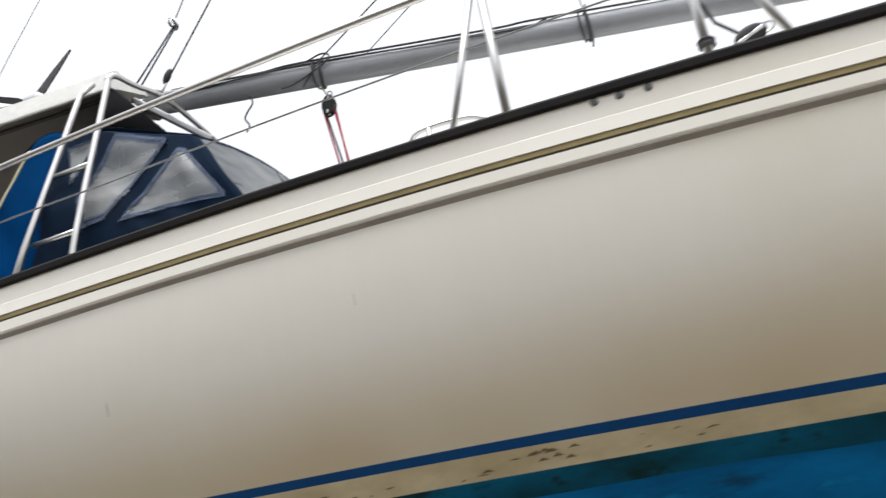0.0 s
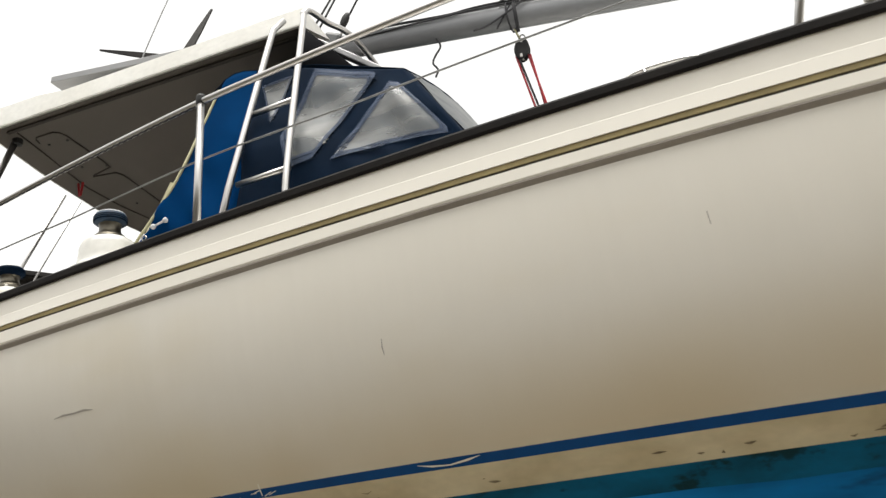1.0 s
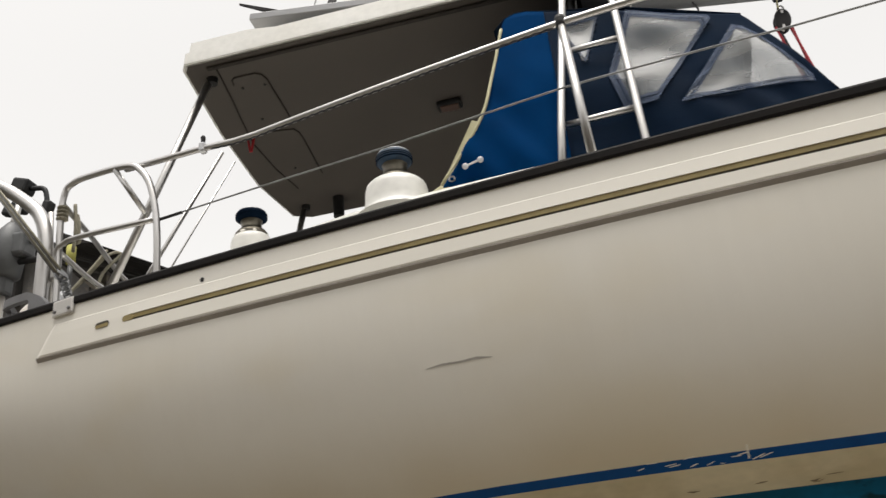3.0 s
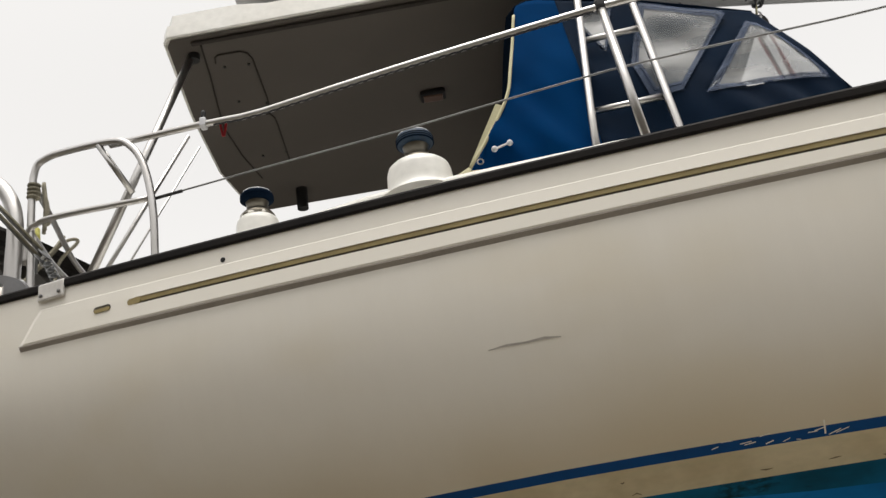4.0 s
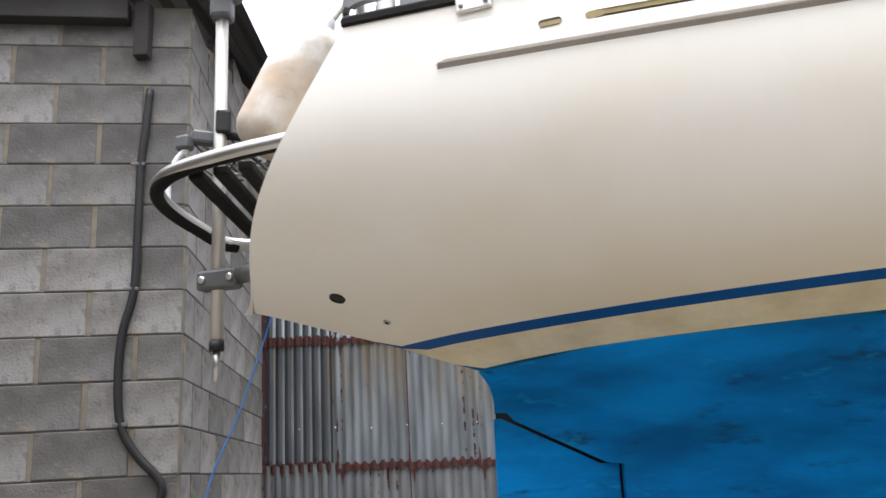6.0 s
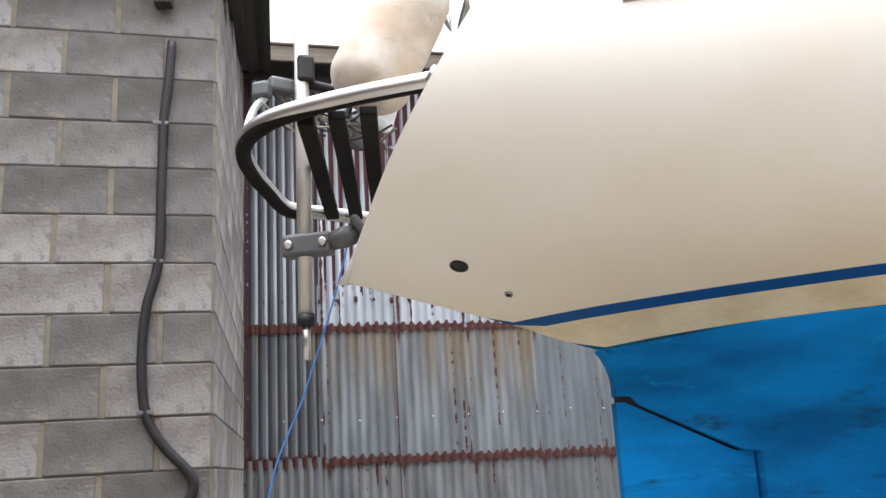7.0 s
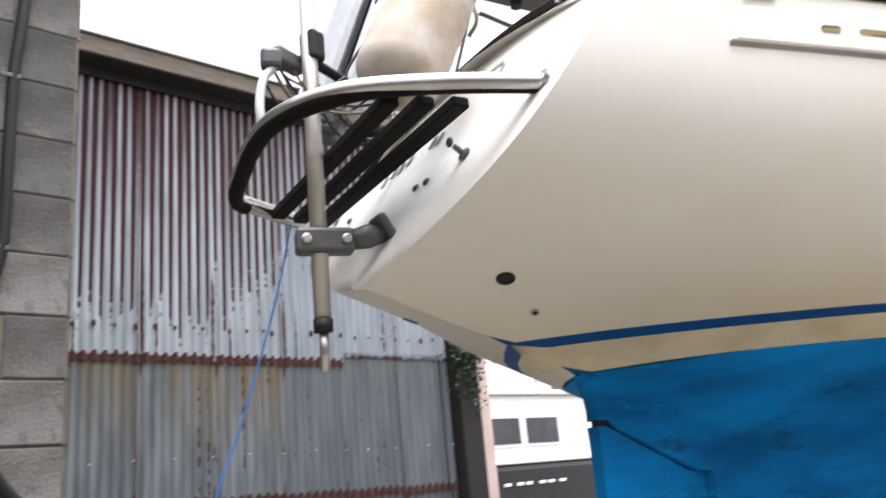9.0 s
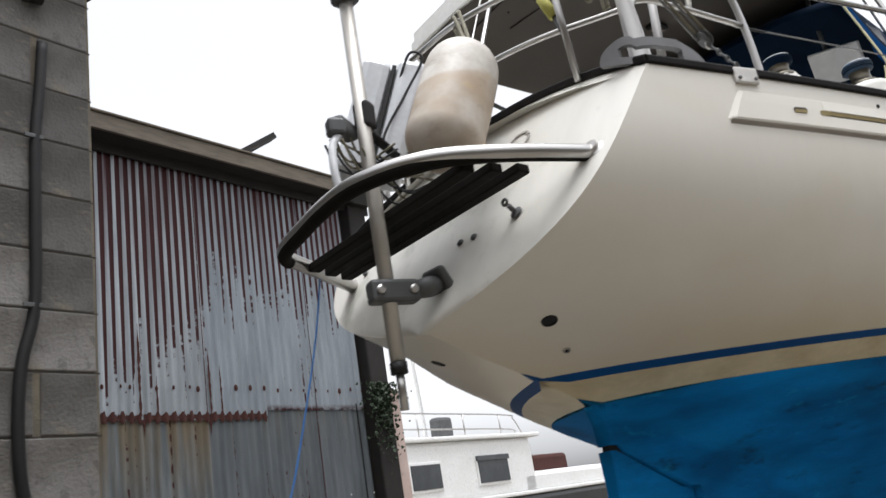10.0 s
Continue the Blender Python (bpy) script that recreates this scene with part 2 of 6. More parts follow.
def part(name, bm, mat, parent=None, label="", smooth=False):
    bmesh.ops.recalc_face_normals(bm, faces=bm.faces)
    me = bpy.data.meshes.new(name)
    bm.to_mesh(me)
    bm.free()
    me.materials.append(mat)
    if smooth:
        me.polygons.foreach_set("use_smooth", [True] * len(me.polygons))
    ob = attach(new(name, me), parent)
    return tagged(ob, label) if label else ob


def thing(name, place, label, category, group="", kind=""):
    ob = new(name)
    ob.location = place
    return tagged(ob, label, category, group, kind)


def under(ob, parent):
    """Hangs a world-built part under a thing that stands elsewhere."""
    ob.parent = parent
    ob.matrix_parent_inverse = Matrix.Translation(-Vector(parent.location))
    return ob


def box(size, bevel=0.004, at=None):
    bm = bmesh.new()
    bmesh.ops.create_cube(bm, size=1)
    bmesh.ops.scale(bm, vec=size, verts=bm.verts)
    if bevel:
        bmesh.ops.bevel(bm, geom=bm.edges[:], offset=bevel, segments=2, affect="EDGES", profile=0.5)
    if at is not None:
        bm.transform(at)
    return bm


def lathe(profile, segs=24, at=None):
    """A turned form from (radius, height) pairs."""
    bm = bmesh.new()
    rings = [[bm.verts.new((r * cos(2 * pi * k / segs), r * sin(2 * pi * k / segs), z)) for k in range(segs)] for r, z in profile]
    for a, c in zip(rings, rings[1:]):
        for k in range(segs):
            bm.faces.new((a[k], a[(k + 1) % segs], c[(k + 1) % segs], c[k]))
    bm.faces.new(rings[0][::-1])
    bm.faces.new(rings[-1])
    if at is not None:
        bm.transform(at)
    return bm


def smooth_line(pts, steps=8):
    p = [Vector(q) for q in pts]
    p = [2 * p[0] - p[1]] + p + [2 * p[-1] - p[-2]]
    out = []
    for i in range(1, len(p) - 2):
        for k in range(steps):
            t = k / steps
            out.append(0.5 * ((2 * p[i]) + (p[i + 1] - p[i - 1]) * t + (2 * p[i - 1] - 5 * p[i] + 4 * p[i + 1] - p[i + 2]) * t * t + (3 * p[i] - p[i - 1] - 3 * p[i + 1] + p[i + 2]) * t ** 3))
    return out + [p[-2]]


def tube(pts, radius, segs=10, curve=False, steps=8):
    """A round bar along a line of points; radius may be a list, one for each point."""
    line = smooth_line(pts, steps) if curve else [Vector(q) for q in pts]
    rad = radius if isinstance(radius, (list, tuple)) else [radius] * len(line)
    bm = bmesh.new()
    side, rings = None, []
    for i, q in enumerate(line):
        way = (line[min(i + 1, len(line) - 1)] - line[max(i - 1, 0)]).normalized()
        if side is None:
            side = way.orthogonal().normalized()
        side = (side - way * side.dot(way)).normalized()
        up = way.cross(side)
        rings.append([bm.verts.new(q + rad[i] * (cos(2 * pi * k / segs) * side + sin(2 * pi * k / segs) * up)) for k in range(segs)])
    for a, c in zip(rings, rings[1:]):
        for k in range(segs):
            bm.faces.new((a[k], a[(k + 1) % segs], c[(k + 1) % segs], c[k]))
    bm.faces.new(rings[0][::-1])
    bm.faces.new(rings[-1])
    return bm


def grid_faces(rows, cols, flip=False):
    f = [(i * cols + j, i * cols + j + 1, (i + 1) * cols + j + 1, (i + 1) * cols + j) for i in range(rows - 1) for j in range(cols - 1)]
    return [q[::-1] for q in f] if flip else f


def ball(radius, squash=(1, 1, 1), at=None, segs=12):
    bm = bmesh.new()
    bmesh.ops.create_uvsphere(bm, u_segments=segs, v_segments=segs // 2 + 2, radius=radius)
    bmesh.ops.scale(bm, vec=squash, verts=bm.verts)
    if at is not None:
        bm.transform(at)
    return bm


# ---- ground ----
mesh("ground", [(-400, -400, 0), (400, -400, 0), (400, 400, 0), (-400, 400, 0)], [(0, 1, 2, 3)], GROUNDM)
tagged(bpy.data.objects["ground"], "grey concrete boatyard hardstanding", "ground", kind="structure")

# an added wall, unseen behind the camera, holds low sky light off the hull
back = mesh("sky_block_back", [(-30, -7.5, 0), (40, -7.5, 0), (40, -7.5, 5.4), (-30, -7.5, 5.4), (-30, -7.9, 0), (40, -7.9, 0), (40, -7.9, 5.4), (-30, -7.9, 5.4)], [(3, 2, 1, 0), (4, 5, 6, 7), (2, 3, 7, 6), (0, 1, 5, 4), (0, 4, 7, 3), (1, 2, 6, 5)], GROUNDM)
tagged(back, "added unseen wall behind the camera that blocks low sky light", "wall", kind="structure")

# a second added wall, also unseen, darkens the block wall and the stern quarter
side = mesh("sky_block_side", [(-5.0, -7.5, 0), (-5.0, 0.25, 0), (-5.0, 0.25, 5.0), (-5.0, -7.5, 5.0), (-5.3, -7.5, 0), (-5.3, 0.2, 0), (-5.3, 0.2, 5.0), (-5.3, -7.5, 5.0)], [(0, 1, 2, 3), (7, 6, 5, 4), (3, 2, 6, 7), (4, 5, 1, 0), (4, 0, 3, 7), (1, 5, 6, 2)], MORTAR)
tagged(side, "added unseen wall that darkens the block building and the stern", "wall", kind="structure")

# ---- the yacht's lines: x forward from the stern corner, y to port ----
def breadth(x):
    return 0.85 + 0.31 * x - 0.02 * x * x if x < 6 else max(0.0, 1.99 * (1 - ((x - 6) / 5.0) ** 2.0))


def sheer(x):
    spring = float(np.interp(x, [0, 1, 2, 2.8, 3.5, 4.2, 5, 6], [0, 0.003, 0.006, 0.011, 0.017, 0.019, 0.014, 0.0]))
    return spring + 2.795 - 0.043 * x if x < 5 else spring + 2.580 + 0.012 * (x - 5) ** 2 - 0.043 * (x - 5) * max(0, 1 - (x - 5) / 2)


def keel_line(x):
    return float(np.interp(x, [-0.45, -0.23, 0.04, 0.28, 0.4, 1, 2, 3, 4, 6, 9, 11], [2.095, 2.030, 1.949, 1.862, 1.825, 1.62, 1.33, 1.12, 0.98, 0.9, 1.2, 1.9]))


def fullness(x):
    return float(np.interp(x, [-0.45, 0, 0.4, 1, 4], [5.0, 4.1, 3.9, 3.5, 3.3]))


def half_breadth(x, z, sign=-1):
    """Distance of the skin from the axis; the keel ridge of the counter lies a little to starboard of it."""
    u = min(1.0, max(0.0, (sheer(x) - z) / (sheer(x) - keel_line(x))))
    ridge = float(np.interp(x, [-0.5, -0.25, 0.08, 0.4, 1.6], [0.122, 0.084, 0.072, 0.068, 0.0])) * u ** 12
    if sign < 0:
        return breadth(x) * (1 - u ** fullness(x)) + ridge
    return breadth(x) * (1 - u ** float(np.interp(x, [-0.45, 0, 0.35, 1.4], [3.1, 3.5, 4.4, 4.5]))) - ridge


def lift(x):
    """The waterline springs up a little towards the bow."""
    return 0.009 * max(0.0, min(x, 6) - 3.2) ** 1.3


def stripe_top(x):
    return lift(x) + 1.956 - 0.0052 * min(x, 6) ** 2 - 0.010 * min(1.0, max(0.0, (1.9 - x) / 1.2))


def boot(x):
    return lift(x) + 1.861 - 0.0043 * min(x, 6) ** 2 - 0.012 * min(1.0, max(0.0, (0.75 - x) / 0.4)) ** 2


RAKE = 0.66
STATIONS = [0.9 * i / 14 for i in range(14)] + [0.9 + 10.0 * (i / 50) for i in range(51)]


def station_x(s, z):
    return s - RAKE * (sheer(0) - z) * max(0.0, 1 - s / 0.9)


def on_hull(s, level):
    """The point of the starboard side at station s and height level(x), no lower than the bottom."""
    z = level(s)
    for _ in range(12):
        x = station_x(s, z)
        z = max(level(x), keel_line(x))
    x = station_x(s, z)
    return x, half_breadth(x, z), z


def skin(name, top, bottom, rows, mat, parent, label=""):
    """One band of the hull, both sides, from the height top(x) down to bottom(x)."""
    verts, faces = [], []
    for sign in (-1, 1):
        base = len(verts)
        for s in STATIONS:
            zt, zb = on_hull(s, top)[2], on_hull(s, bottom)[2]
            for k in range(rows + 1):
                z = zt + (zb - zt) * (k / rows if zb > keel_line(s) + 0.05 else 1 - (1 - k / rows) ** 1.6)
                x = station_x(s, z)
                verts.append((x, sign * half_breadth(x, z, sign), z))
        faces += [tuple(v + base for v in f) for f in grid_faces(len(STATIONS), rows + 1, sign > 0)]
    return mesh(name, verts, faces, mat, parent, True, label)


yacht = thing("sailing_yacht", (0, 0, 0), "cream sailing yacht with blue antifouling propped ashore", "yacht")
def scum_depth(x):
    """The weedy line under the waterline is thin aft and widens forward."""
    return 0.004 + 0.05 * min(1.0, max(0.0, (x - 1.4) / 1.4)) + 0.003 * sin(5.1 * x) + 0.002 * sin(13 * x + 1)


skin("hull_side", sheer, stripe_top, 26, HULLPAINT, yacht, "cream gelcoat topsides, slightly yellowed low down")
skin("waterline_stripe", stripe_top, lambda x: stripe_top(x) - 0.023, 2, STRIPE, yacht, "dark blue waterline stripe with scuffs")
skin("waterline_band", lambda x: stripe_top(x) - 0.023, boot, 5, BAND, yacht, "yellow-stained cream band")
skin("bottom", lambda x: boot(x) - scum_depth(x), keel_line, 24, ANTIFOUL, yacht, "patchy blue antifouling")
skin("scum_line", boot, lambda x: boot(x) - scum_depth(x), 3, SCUM, yacht, "teal antifouling dulled by a dark weedy scum line")

# transom, deck
def transom_x(z, y):
    return -RAKE * (sheer(0) - z) - 0.035 * (1 - (y / 0.85) ** 2)


TC = 0.18
TRANSOMM = material("streaked transom gelcoat", (0.78, 0.755, 0.70), (0.55, 0.55, 0.49), 0.35, coarse=1.6, fine=8, bump=0.003, amount=0.6, stretch=(1, 3, 0.7), soft=0.05, speckle=0.08)
blotch(TRANSOMM, (0.40, 0.41, 0.34), (5, 6, 4), 0.55, 0.72, 0.45)
tv, rows = [], 18
for i in range(rows + 1):
    zc = sheer(0) - (sheer(0) - 2.09) * i / rows
    x0 = -RAKE * (sheer(0) - zc)
    w = half_breadth(x0, zc)
    for j in range(21):
        y = -w + (w + half_breadth(x0, zc, 1)) * j / 20
        t = j / 10 - 1
        z = zc + TC * (1 - t * t) * (1 - i / rows) ** 2
        tv.append((-RAKE * (sheer(0) - z) - 0.035 * (1 - t * t), y, z))
mesh("transom", tv, grid_faces(rows + 1, 21), TRANSOMM, yacht, True, "cream reverse transom, streaked with green")
dv = []
for s in STATIONS:
    w = breadth(s)
    for j in range(13):
        y = w * (j / 6 - 1)
        dv.append((s - 0.0, y, sheer(s) - 0.03 + (0.1 if s > 0.3 else TC - 0.02) * (1 - (j / 6 - 1) ** 2)))
mesh("deck", dv, grid_faces(len(STATIONS), 13, True), WHITE, yacht, True, "white deck")

# toe rail round both sides and the stern
def ribbon(name, section, line, mat, parent, label="", smooth=False):
    """Sweeps a section of (out, up) pairs along points with their outward directions."""
    verts, n = [], len(section)
    for q, o in line:
        for a, u in section:
            verts.append((q[0] + o[0] * a, q[1] + o[1] * a, q[2] + u))
    faces = [(i * n + j, i * n + (j + 1) % n, (i + 1) * n + (j + 1) % n, (i + 1) * n + j) for i in range(len(line) - 1) for j in range(n)]
    faces += [tuple(range(n))[::-1], tuple(range((len(line) - 1) * n, len(line) * n))]
    return mesh(name, verts, faces, mat, parent, smooth, label)


XS = [0.08 * i for i in range(136)]
def side_line(sign, start=0.0, dz=0.0, out=0.0):
    return [((x, sign * (breadth(x) + out), sheer(x) + dz), (0, sign)) for x in XS if x >= start]


RAILSEC = [(-0.032, -0.002), (0.006, -0.003), (0.010, 0.003), (0.010, 0.022), (0.004, 0.030), (-0.028, 0.030)]
ribbon("toe_rail", RAILSEC, side_line(-1), RUBBER, yacht, "black rubber-capped toe rail")
ribbon("toe_rail", RAILSEC, side_line(1), RUBBER, yacht, "black rubber-capped toe rail")
stern = [((transom_x(sheer(0) + TC * (1 - (y / 0.85) ** 2), y), y, sheer(0) + TC * (1 - (y / 0.85) ** 2)), (-1, 0)) for y in [0.85 * (k / 12 - 1) for k in range(25)]]
ribbon("stern_rail", RAILSEC, stern, RUBBER, yacht, "black rail across the stern")

# rubbing strake with its inlaid groove
# grey of the strip that paints in the shade below the strake
STRAKE_SHADE = material("dark grey underside shade", (0.33, 0.30, 0.265), (0.24, 0.215, 0.19), 0.7, coarse=6, fine=80, bump=0.1)


def drop(x):
    """The strake deepens a little towards the stern."""
    return 0.013 * min(1.0, max(0.0, (3.2 - x) / 1.6))


SLOT_SHADE = material("dark brown recess shade", (0.05, 0.042, 0.028), (0.03, 0.025, 0.018), 0.8, coarse=20, fine=90)


def pill(length, height, depth, at):
    """A flat bar with round ends, its length along x and its depth along y."""
    r, bm = height / 2, bmesh.new()
    ring = [(sx * (length / 2 - r) + r * cos(a), r * sin(a)) for sx, a0 in ((1, -pi / 2), (-1, pi / 2)) for a in [a0 + pi * k / 8 for k in range(9)]]
    rings = [[bm.verts.new(at @ Vector((x, y, z))) for x, z in ring] for y in (-depth / 2, depth / 2)]
    bm.faces.new(rings[0])
    bm.faces.new(rings[1][::-1])
    n = len(ring)
    for k in range(n):
        bm.faces.new((rings[0][(k + 1) % n], rings[0][k], rings[1][k], rings[1][(k + 1) % n]))
    bmesh.ops.recalc_face_normals(bm, faces=bm.faces)
    return bm


def strake(sign):
    sec = [(-0.001, -0.060), (0.0075, -0.0665), (0.0112, -0.104), (0.0025, -0.1045), (0.0025, -0.126), (0.010, -0.127), (0.0112, -0.157), (0.009, -0.162), (-0.002, -0.178)]
    xs = [0.70] + [x for x in XS if x > 0.72]
    line = []
    for x in xs:
        o = half_breadth(x, sheer(x) - 0.15) - breadth(x)
        line.append(((x, sign * (breadth(x) + o), sheer(x)), (0, sign)))
    verts, n = [], len(sec)
    for q, o in line:
        for a, u in sec:
            verts.append((q[0], q[1] + o[1] * a, q[2] + u - (drop(q[0]) if u < -0.14 else 0)))
    faces = [(i * n + j, i * n + (j + 1) % n, (i + 1) * n + (j + 1) % n, (i + 1) * n + j) for i in range(len(line) - 1) for j in range(n)]
    ob = mesh("rubbing_strake", verts, faces + [tuple(range(n))[::-1]], GELCOAT, yacht, False, "raised cream rubbing strake with an inlaid groove")
    sv_ = []
    aft = [((x, sign * half_breadth(x, sheer(x) - 0.15), sheer(x)), (0, sign)) for x in (0.272, 0.34, 0.44, 0.56)]
    line_ = aft + line
    for q, o in line_:
        d = drop(q[0])
        sv_ += [(q[0], q[1] + o[1] * 0.0095, q[2] - 0.163 - d), (q[0], q[1] + o[1] * 0.0095, q[2] - 0.167 - d), (q[0], q[1] - o[1] * 0.002, q[2] - 0.1795 - d), (q[0], q[1] - o[1] * 0.002, q[2] - 0.176 - d)]
    mesh("under_shade", sv_, [(i * 4 + j, i * 4 + (j + 1) % 4, i * 4 + 4 + (j + 1) % 4, i * 4 + 4 + j) for i in range(len(line_) - 1) for j in range(4)], STRAKE_SHADE, ob, False, "dark grey strip standing for the shade under the strake")
    ribbon("groove_inlay", [(-0.001, -0.105), (0.0086, -0.105), (0.0088, -0.1195), (-0.001, -0.1195)], line[:-1], OLIVE, ob, "olive inlay in the groove")
    # shade along the inlay's lower edge, laid in as a dark strip
    ribbon("groove_shade", [(-0.001, -0.1195), (0.007, -0.1195), (0.007, -0.126), (-0.001, -0.126)], line[:-1], SLOT_SHADE, ob, "dark strip standing for the shade under the inlay")
    # tapered end piece
    prof = [(-0.001, -0.060), (0.0075, -0.0665), (0.0095, -0.104), (0.0112, -0.157), (0.009, -0.162), (-0.002, -0.178)]
    line = []
    verts = []
    for k, x in enumerate((0.0, 0.06, 0.28, 0.45)):
        for a, u in prof:
            t = (u + 0.178) / 0.117
            xx = (0.25 + 0.085 * t if k == 0 else 0.275 + 0.085 * t if k == 1 else 0.25 + x)
            bb = half_breadth(xx, sheer(xx) - 0.15)
            verts.append((xx, sign * (bb + (a if k else -0.002)), sheer(xx) + u - (drop(xx) if u < -0.14 else 0)))
    n = len(prof)
    faces = [(i * n + j, i * n + (j + 1) % n, (i + 1) * n + (j + 1) % n, (i + 1) * n + j) for i in range(3) for j in range(n)]
    mesh("strake_end", verts, faces, GELCOAT, ob)
    slot = Matrix.Translation((0.585, sign * (half_breadth(0.585, sheer(0.585) - 0.15) + 0.0075), sheer(0.585) - 0.116)) @ Matrix.Rotation(sign * radians(16), 4, "Z")
    tip = Matrix.Translation((0.70, sign * (half_breadth(0.70, sheer(0.70) - 0.15) + 0.0075), sheer(0.70) - 0.1155)) @ Matrix.Rotation(sign * radians(16), 4, "Z")
    part("groove_end", pill(0.05, 0.0205, 0.007, tip), OLIVE, ob, "rounded end of the olive inlay")
    # the dark pill colours in the shade inside the slot
    part("scupper_slot", pill(0.064, 0.021, 0.009, slot), SLOT_SHADE, ob, "rounded scupper slot, dark with the shade of a recess")
    part("slot_lip", pill(0.06, 0.0125, 0.0105, slot @ Matrix.Translation((0, 0, -0.0042))), OLIVE, ob, "olive lower lip of the slot")


strake(-1)
strake(1)


# skeg, rudder and keel under the hull
def fin_half(x, z):
    plain = 0.072 + 0.08 * min(x - 0.36, 1.2) + 0.03 * max(0, x - 1.56)
    fillet = 0.14 * min(1.0, max(0.0, (z - keel_line(x) + 0.2) / 0.2)) ** 2 * min(1, max(0, (x - 0.36) / 0.5))
    return plain + fillet if z < keel_line(x) else max(0.01, min(plain + fillet, half_breadth(x, z) - 0.015))


def fin(name, zlist, fore, aft, mat, parent, label, cols=12):
    verts = []
    for z in zlist:
        a, f = aft(z), fore(z)
        ring = []
        for j in range(cols + 1):
            x = a + (f - a) * (j / cols) ** 1.5
            h = fin_half(x, z) * (1 if j else 0.94)
            ring.append((x, -h, z))
        ring += [(x, -y - 0.115 * max(0.0, 1 - x / 1.5), z) for x, y, z in ring[::-1]]
        verts += ring
    n = 2 * (cols + 1)
    faces = [(i * n + j, i * n + (j + 1) % n, (i + 1) * n + (j + 1) % n, (i + 1) * n + j) for i in range(len(zlist) - 1) for j in range(n)]
    faces += [tuple(range(n))[::-1], tuple(range((len(zlist) - 1) * n, len(zlist) * n))]
    return mesh(name, verts, faces, mat, parent, False, label)


def blade_front(z):
    return 0.79 - 0.02 * (1.5 - z) if z < 1.5 else 0.79 if z < 1.503 else 0.394 + (1.677 - z) * 1.94


fin("rudder", [0.35, 0.9, 1.2, 1.4, 1.49, 1.502, 1.504, 1.56, 1.62, 1.672], blade_front, lambda z: 0.372 + 0.012 * (z - 1.3), ANTIFOUL, yacht, "blue rudder blade")
def skeg_aft(z):
    if z < 1.50:
        return blade_front(z) + 0.014
    if z < 1.692:
        return min(blade_front(min(z, 1.675) if z > 1.503 else 1.49) + 0.027, 0.804)
    return 0.382 - 3.0 * max(0, z - 1.725) ** 2


def skeg_half(x, z):
    """The skeg flows into the bottom of the hull with a soft hollow."""
    plain = 0.072 + 0.08 * min(x - 0.36, 1.2) + 0.03 * max(0, x - 1.56)
    h, k = half_breadth(x, z) if z > keel_line(x) else 0.0, 0.13 * max(0.0, 1 - max(0.0, z - keel_line(x)) / max(0.03, min(0.3, boot(x) - 0.03 - keel_line(x)))) * min(1.0, max(0.0, (x - 0.33) / 0.45))
    d = h - plain
    return 0.5 * (h + plain + math.sqrt(d * d + k * k)) + (0.0015 if z > keel_line(x) else 0.0)


sv, COLS = [], 44
ZSK = [0.0, 0.4, 0.8, 1.1, 1.3, 1.42, 1.499, 1.505] + [1.52 + 0.0285 * k for k in range(6)] + [1.691, 1.693] + [1.70 + 0.03 * k for k in range(7)]
for z in ZSK:
    for j in range(COLS + 1):
        x = skeg_aft(z) + (4.2 - skeg_aft(z)) * (j / COLS) ** 2.2
        if z > 1.86:
            x = max(x, 0.335)
        zz = min(z, boot(x) - 0.005 - 0.025 * min(1.0, max(0.0, x - 0.35) / 0.4), keel_line(x) + 0.3)
        sv.append((x, -skeg_half(x, zz) + (0.005 if zz < z else 0.0), zz))
nn = len(sv)
sk_f = grid_faces(len(ZSK), COLS + 1, True)
mesh("skeg", sv + [(x, -y - 0.115 * max(0.0, 1 - x / 1.5), z) for x, y, z in sv], sk_f + [tuple(v + nn for v in f[::-1]) for f in sk_f] + [(r * (COLS + 1), nn + r * (COLS + 1), nn + (r + 1) * (COLS + 1), (r + 1) * (COLS + 1)) for r in range(len(ZSK) - 1)], ANTIFOUL, yacht, True, "blue skeg and keel under the hull")
part("rudder_gap", box((0.448, 0.036, 1.2), 0, Matrix.Translation((0.608, -0.048, 1.1))), DARK, yacht, "dark gap between rudder and skeg")


# ---- the block building ----
A0, ANG = Vector((-1.113, 0.976, 0)), radians(10.5)
ALONG = Vector((-cos(ANG), -sin(ANG), 0))
RET_END = Vector((-1.50, 3.97, 0))
RET = (RET_END - A0).normalized()
OUT_FRONT = Vector((sin(ANG), -cos(ANG), 0))
OUT_RET = Vector((RET.y, -RET.x, 0))
COURSE, FIRST = 0.2247, -0.0146


def prism(name, base, height, mat, label, category):
    """An upright wall on a plan of corner points; height is one for each corner."""
    n = len(base)
    v = [(q[0], q[1], 0) for q in base] + [(q[0], q[1], h) for q, h in zip(base, height)]
    f = [tuple(range(n))[::-1], tuple(range(n, 2 * n))] + [(i, (i + 1) % n, n + (i + 1) % n, n + i) for i in range(n)]
    ob = mesh(name, v, f, mat)
    return tagged(ob, label, category, kind="structure")


TH = 0.2
inner = A0 - OUT_FRONT * TH - OUT_RET * TH
FRONT_LEN = 4.4
fl = A0 + ALONG * FRONT_LEN
front_wall = prism("wall_front", [A0, fl, fl - OUT_FRONT * TH, inner], [4.05] * 4, MORTAR, "grey concrete block wall with sandy joints", "wall")
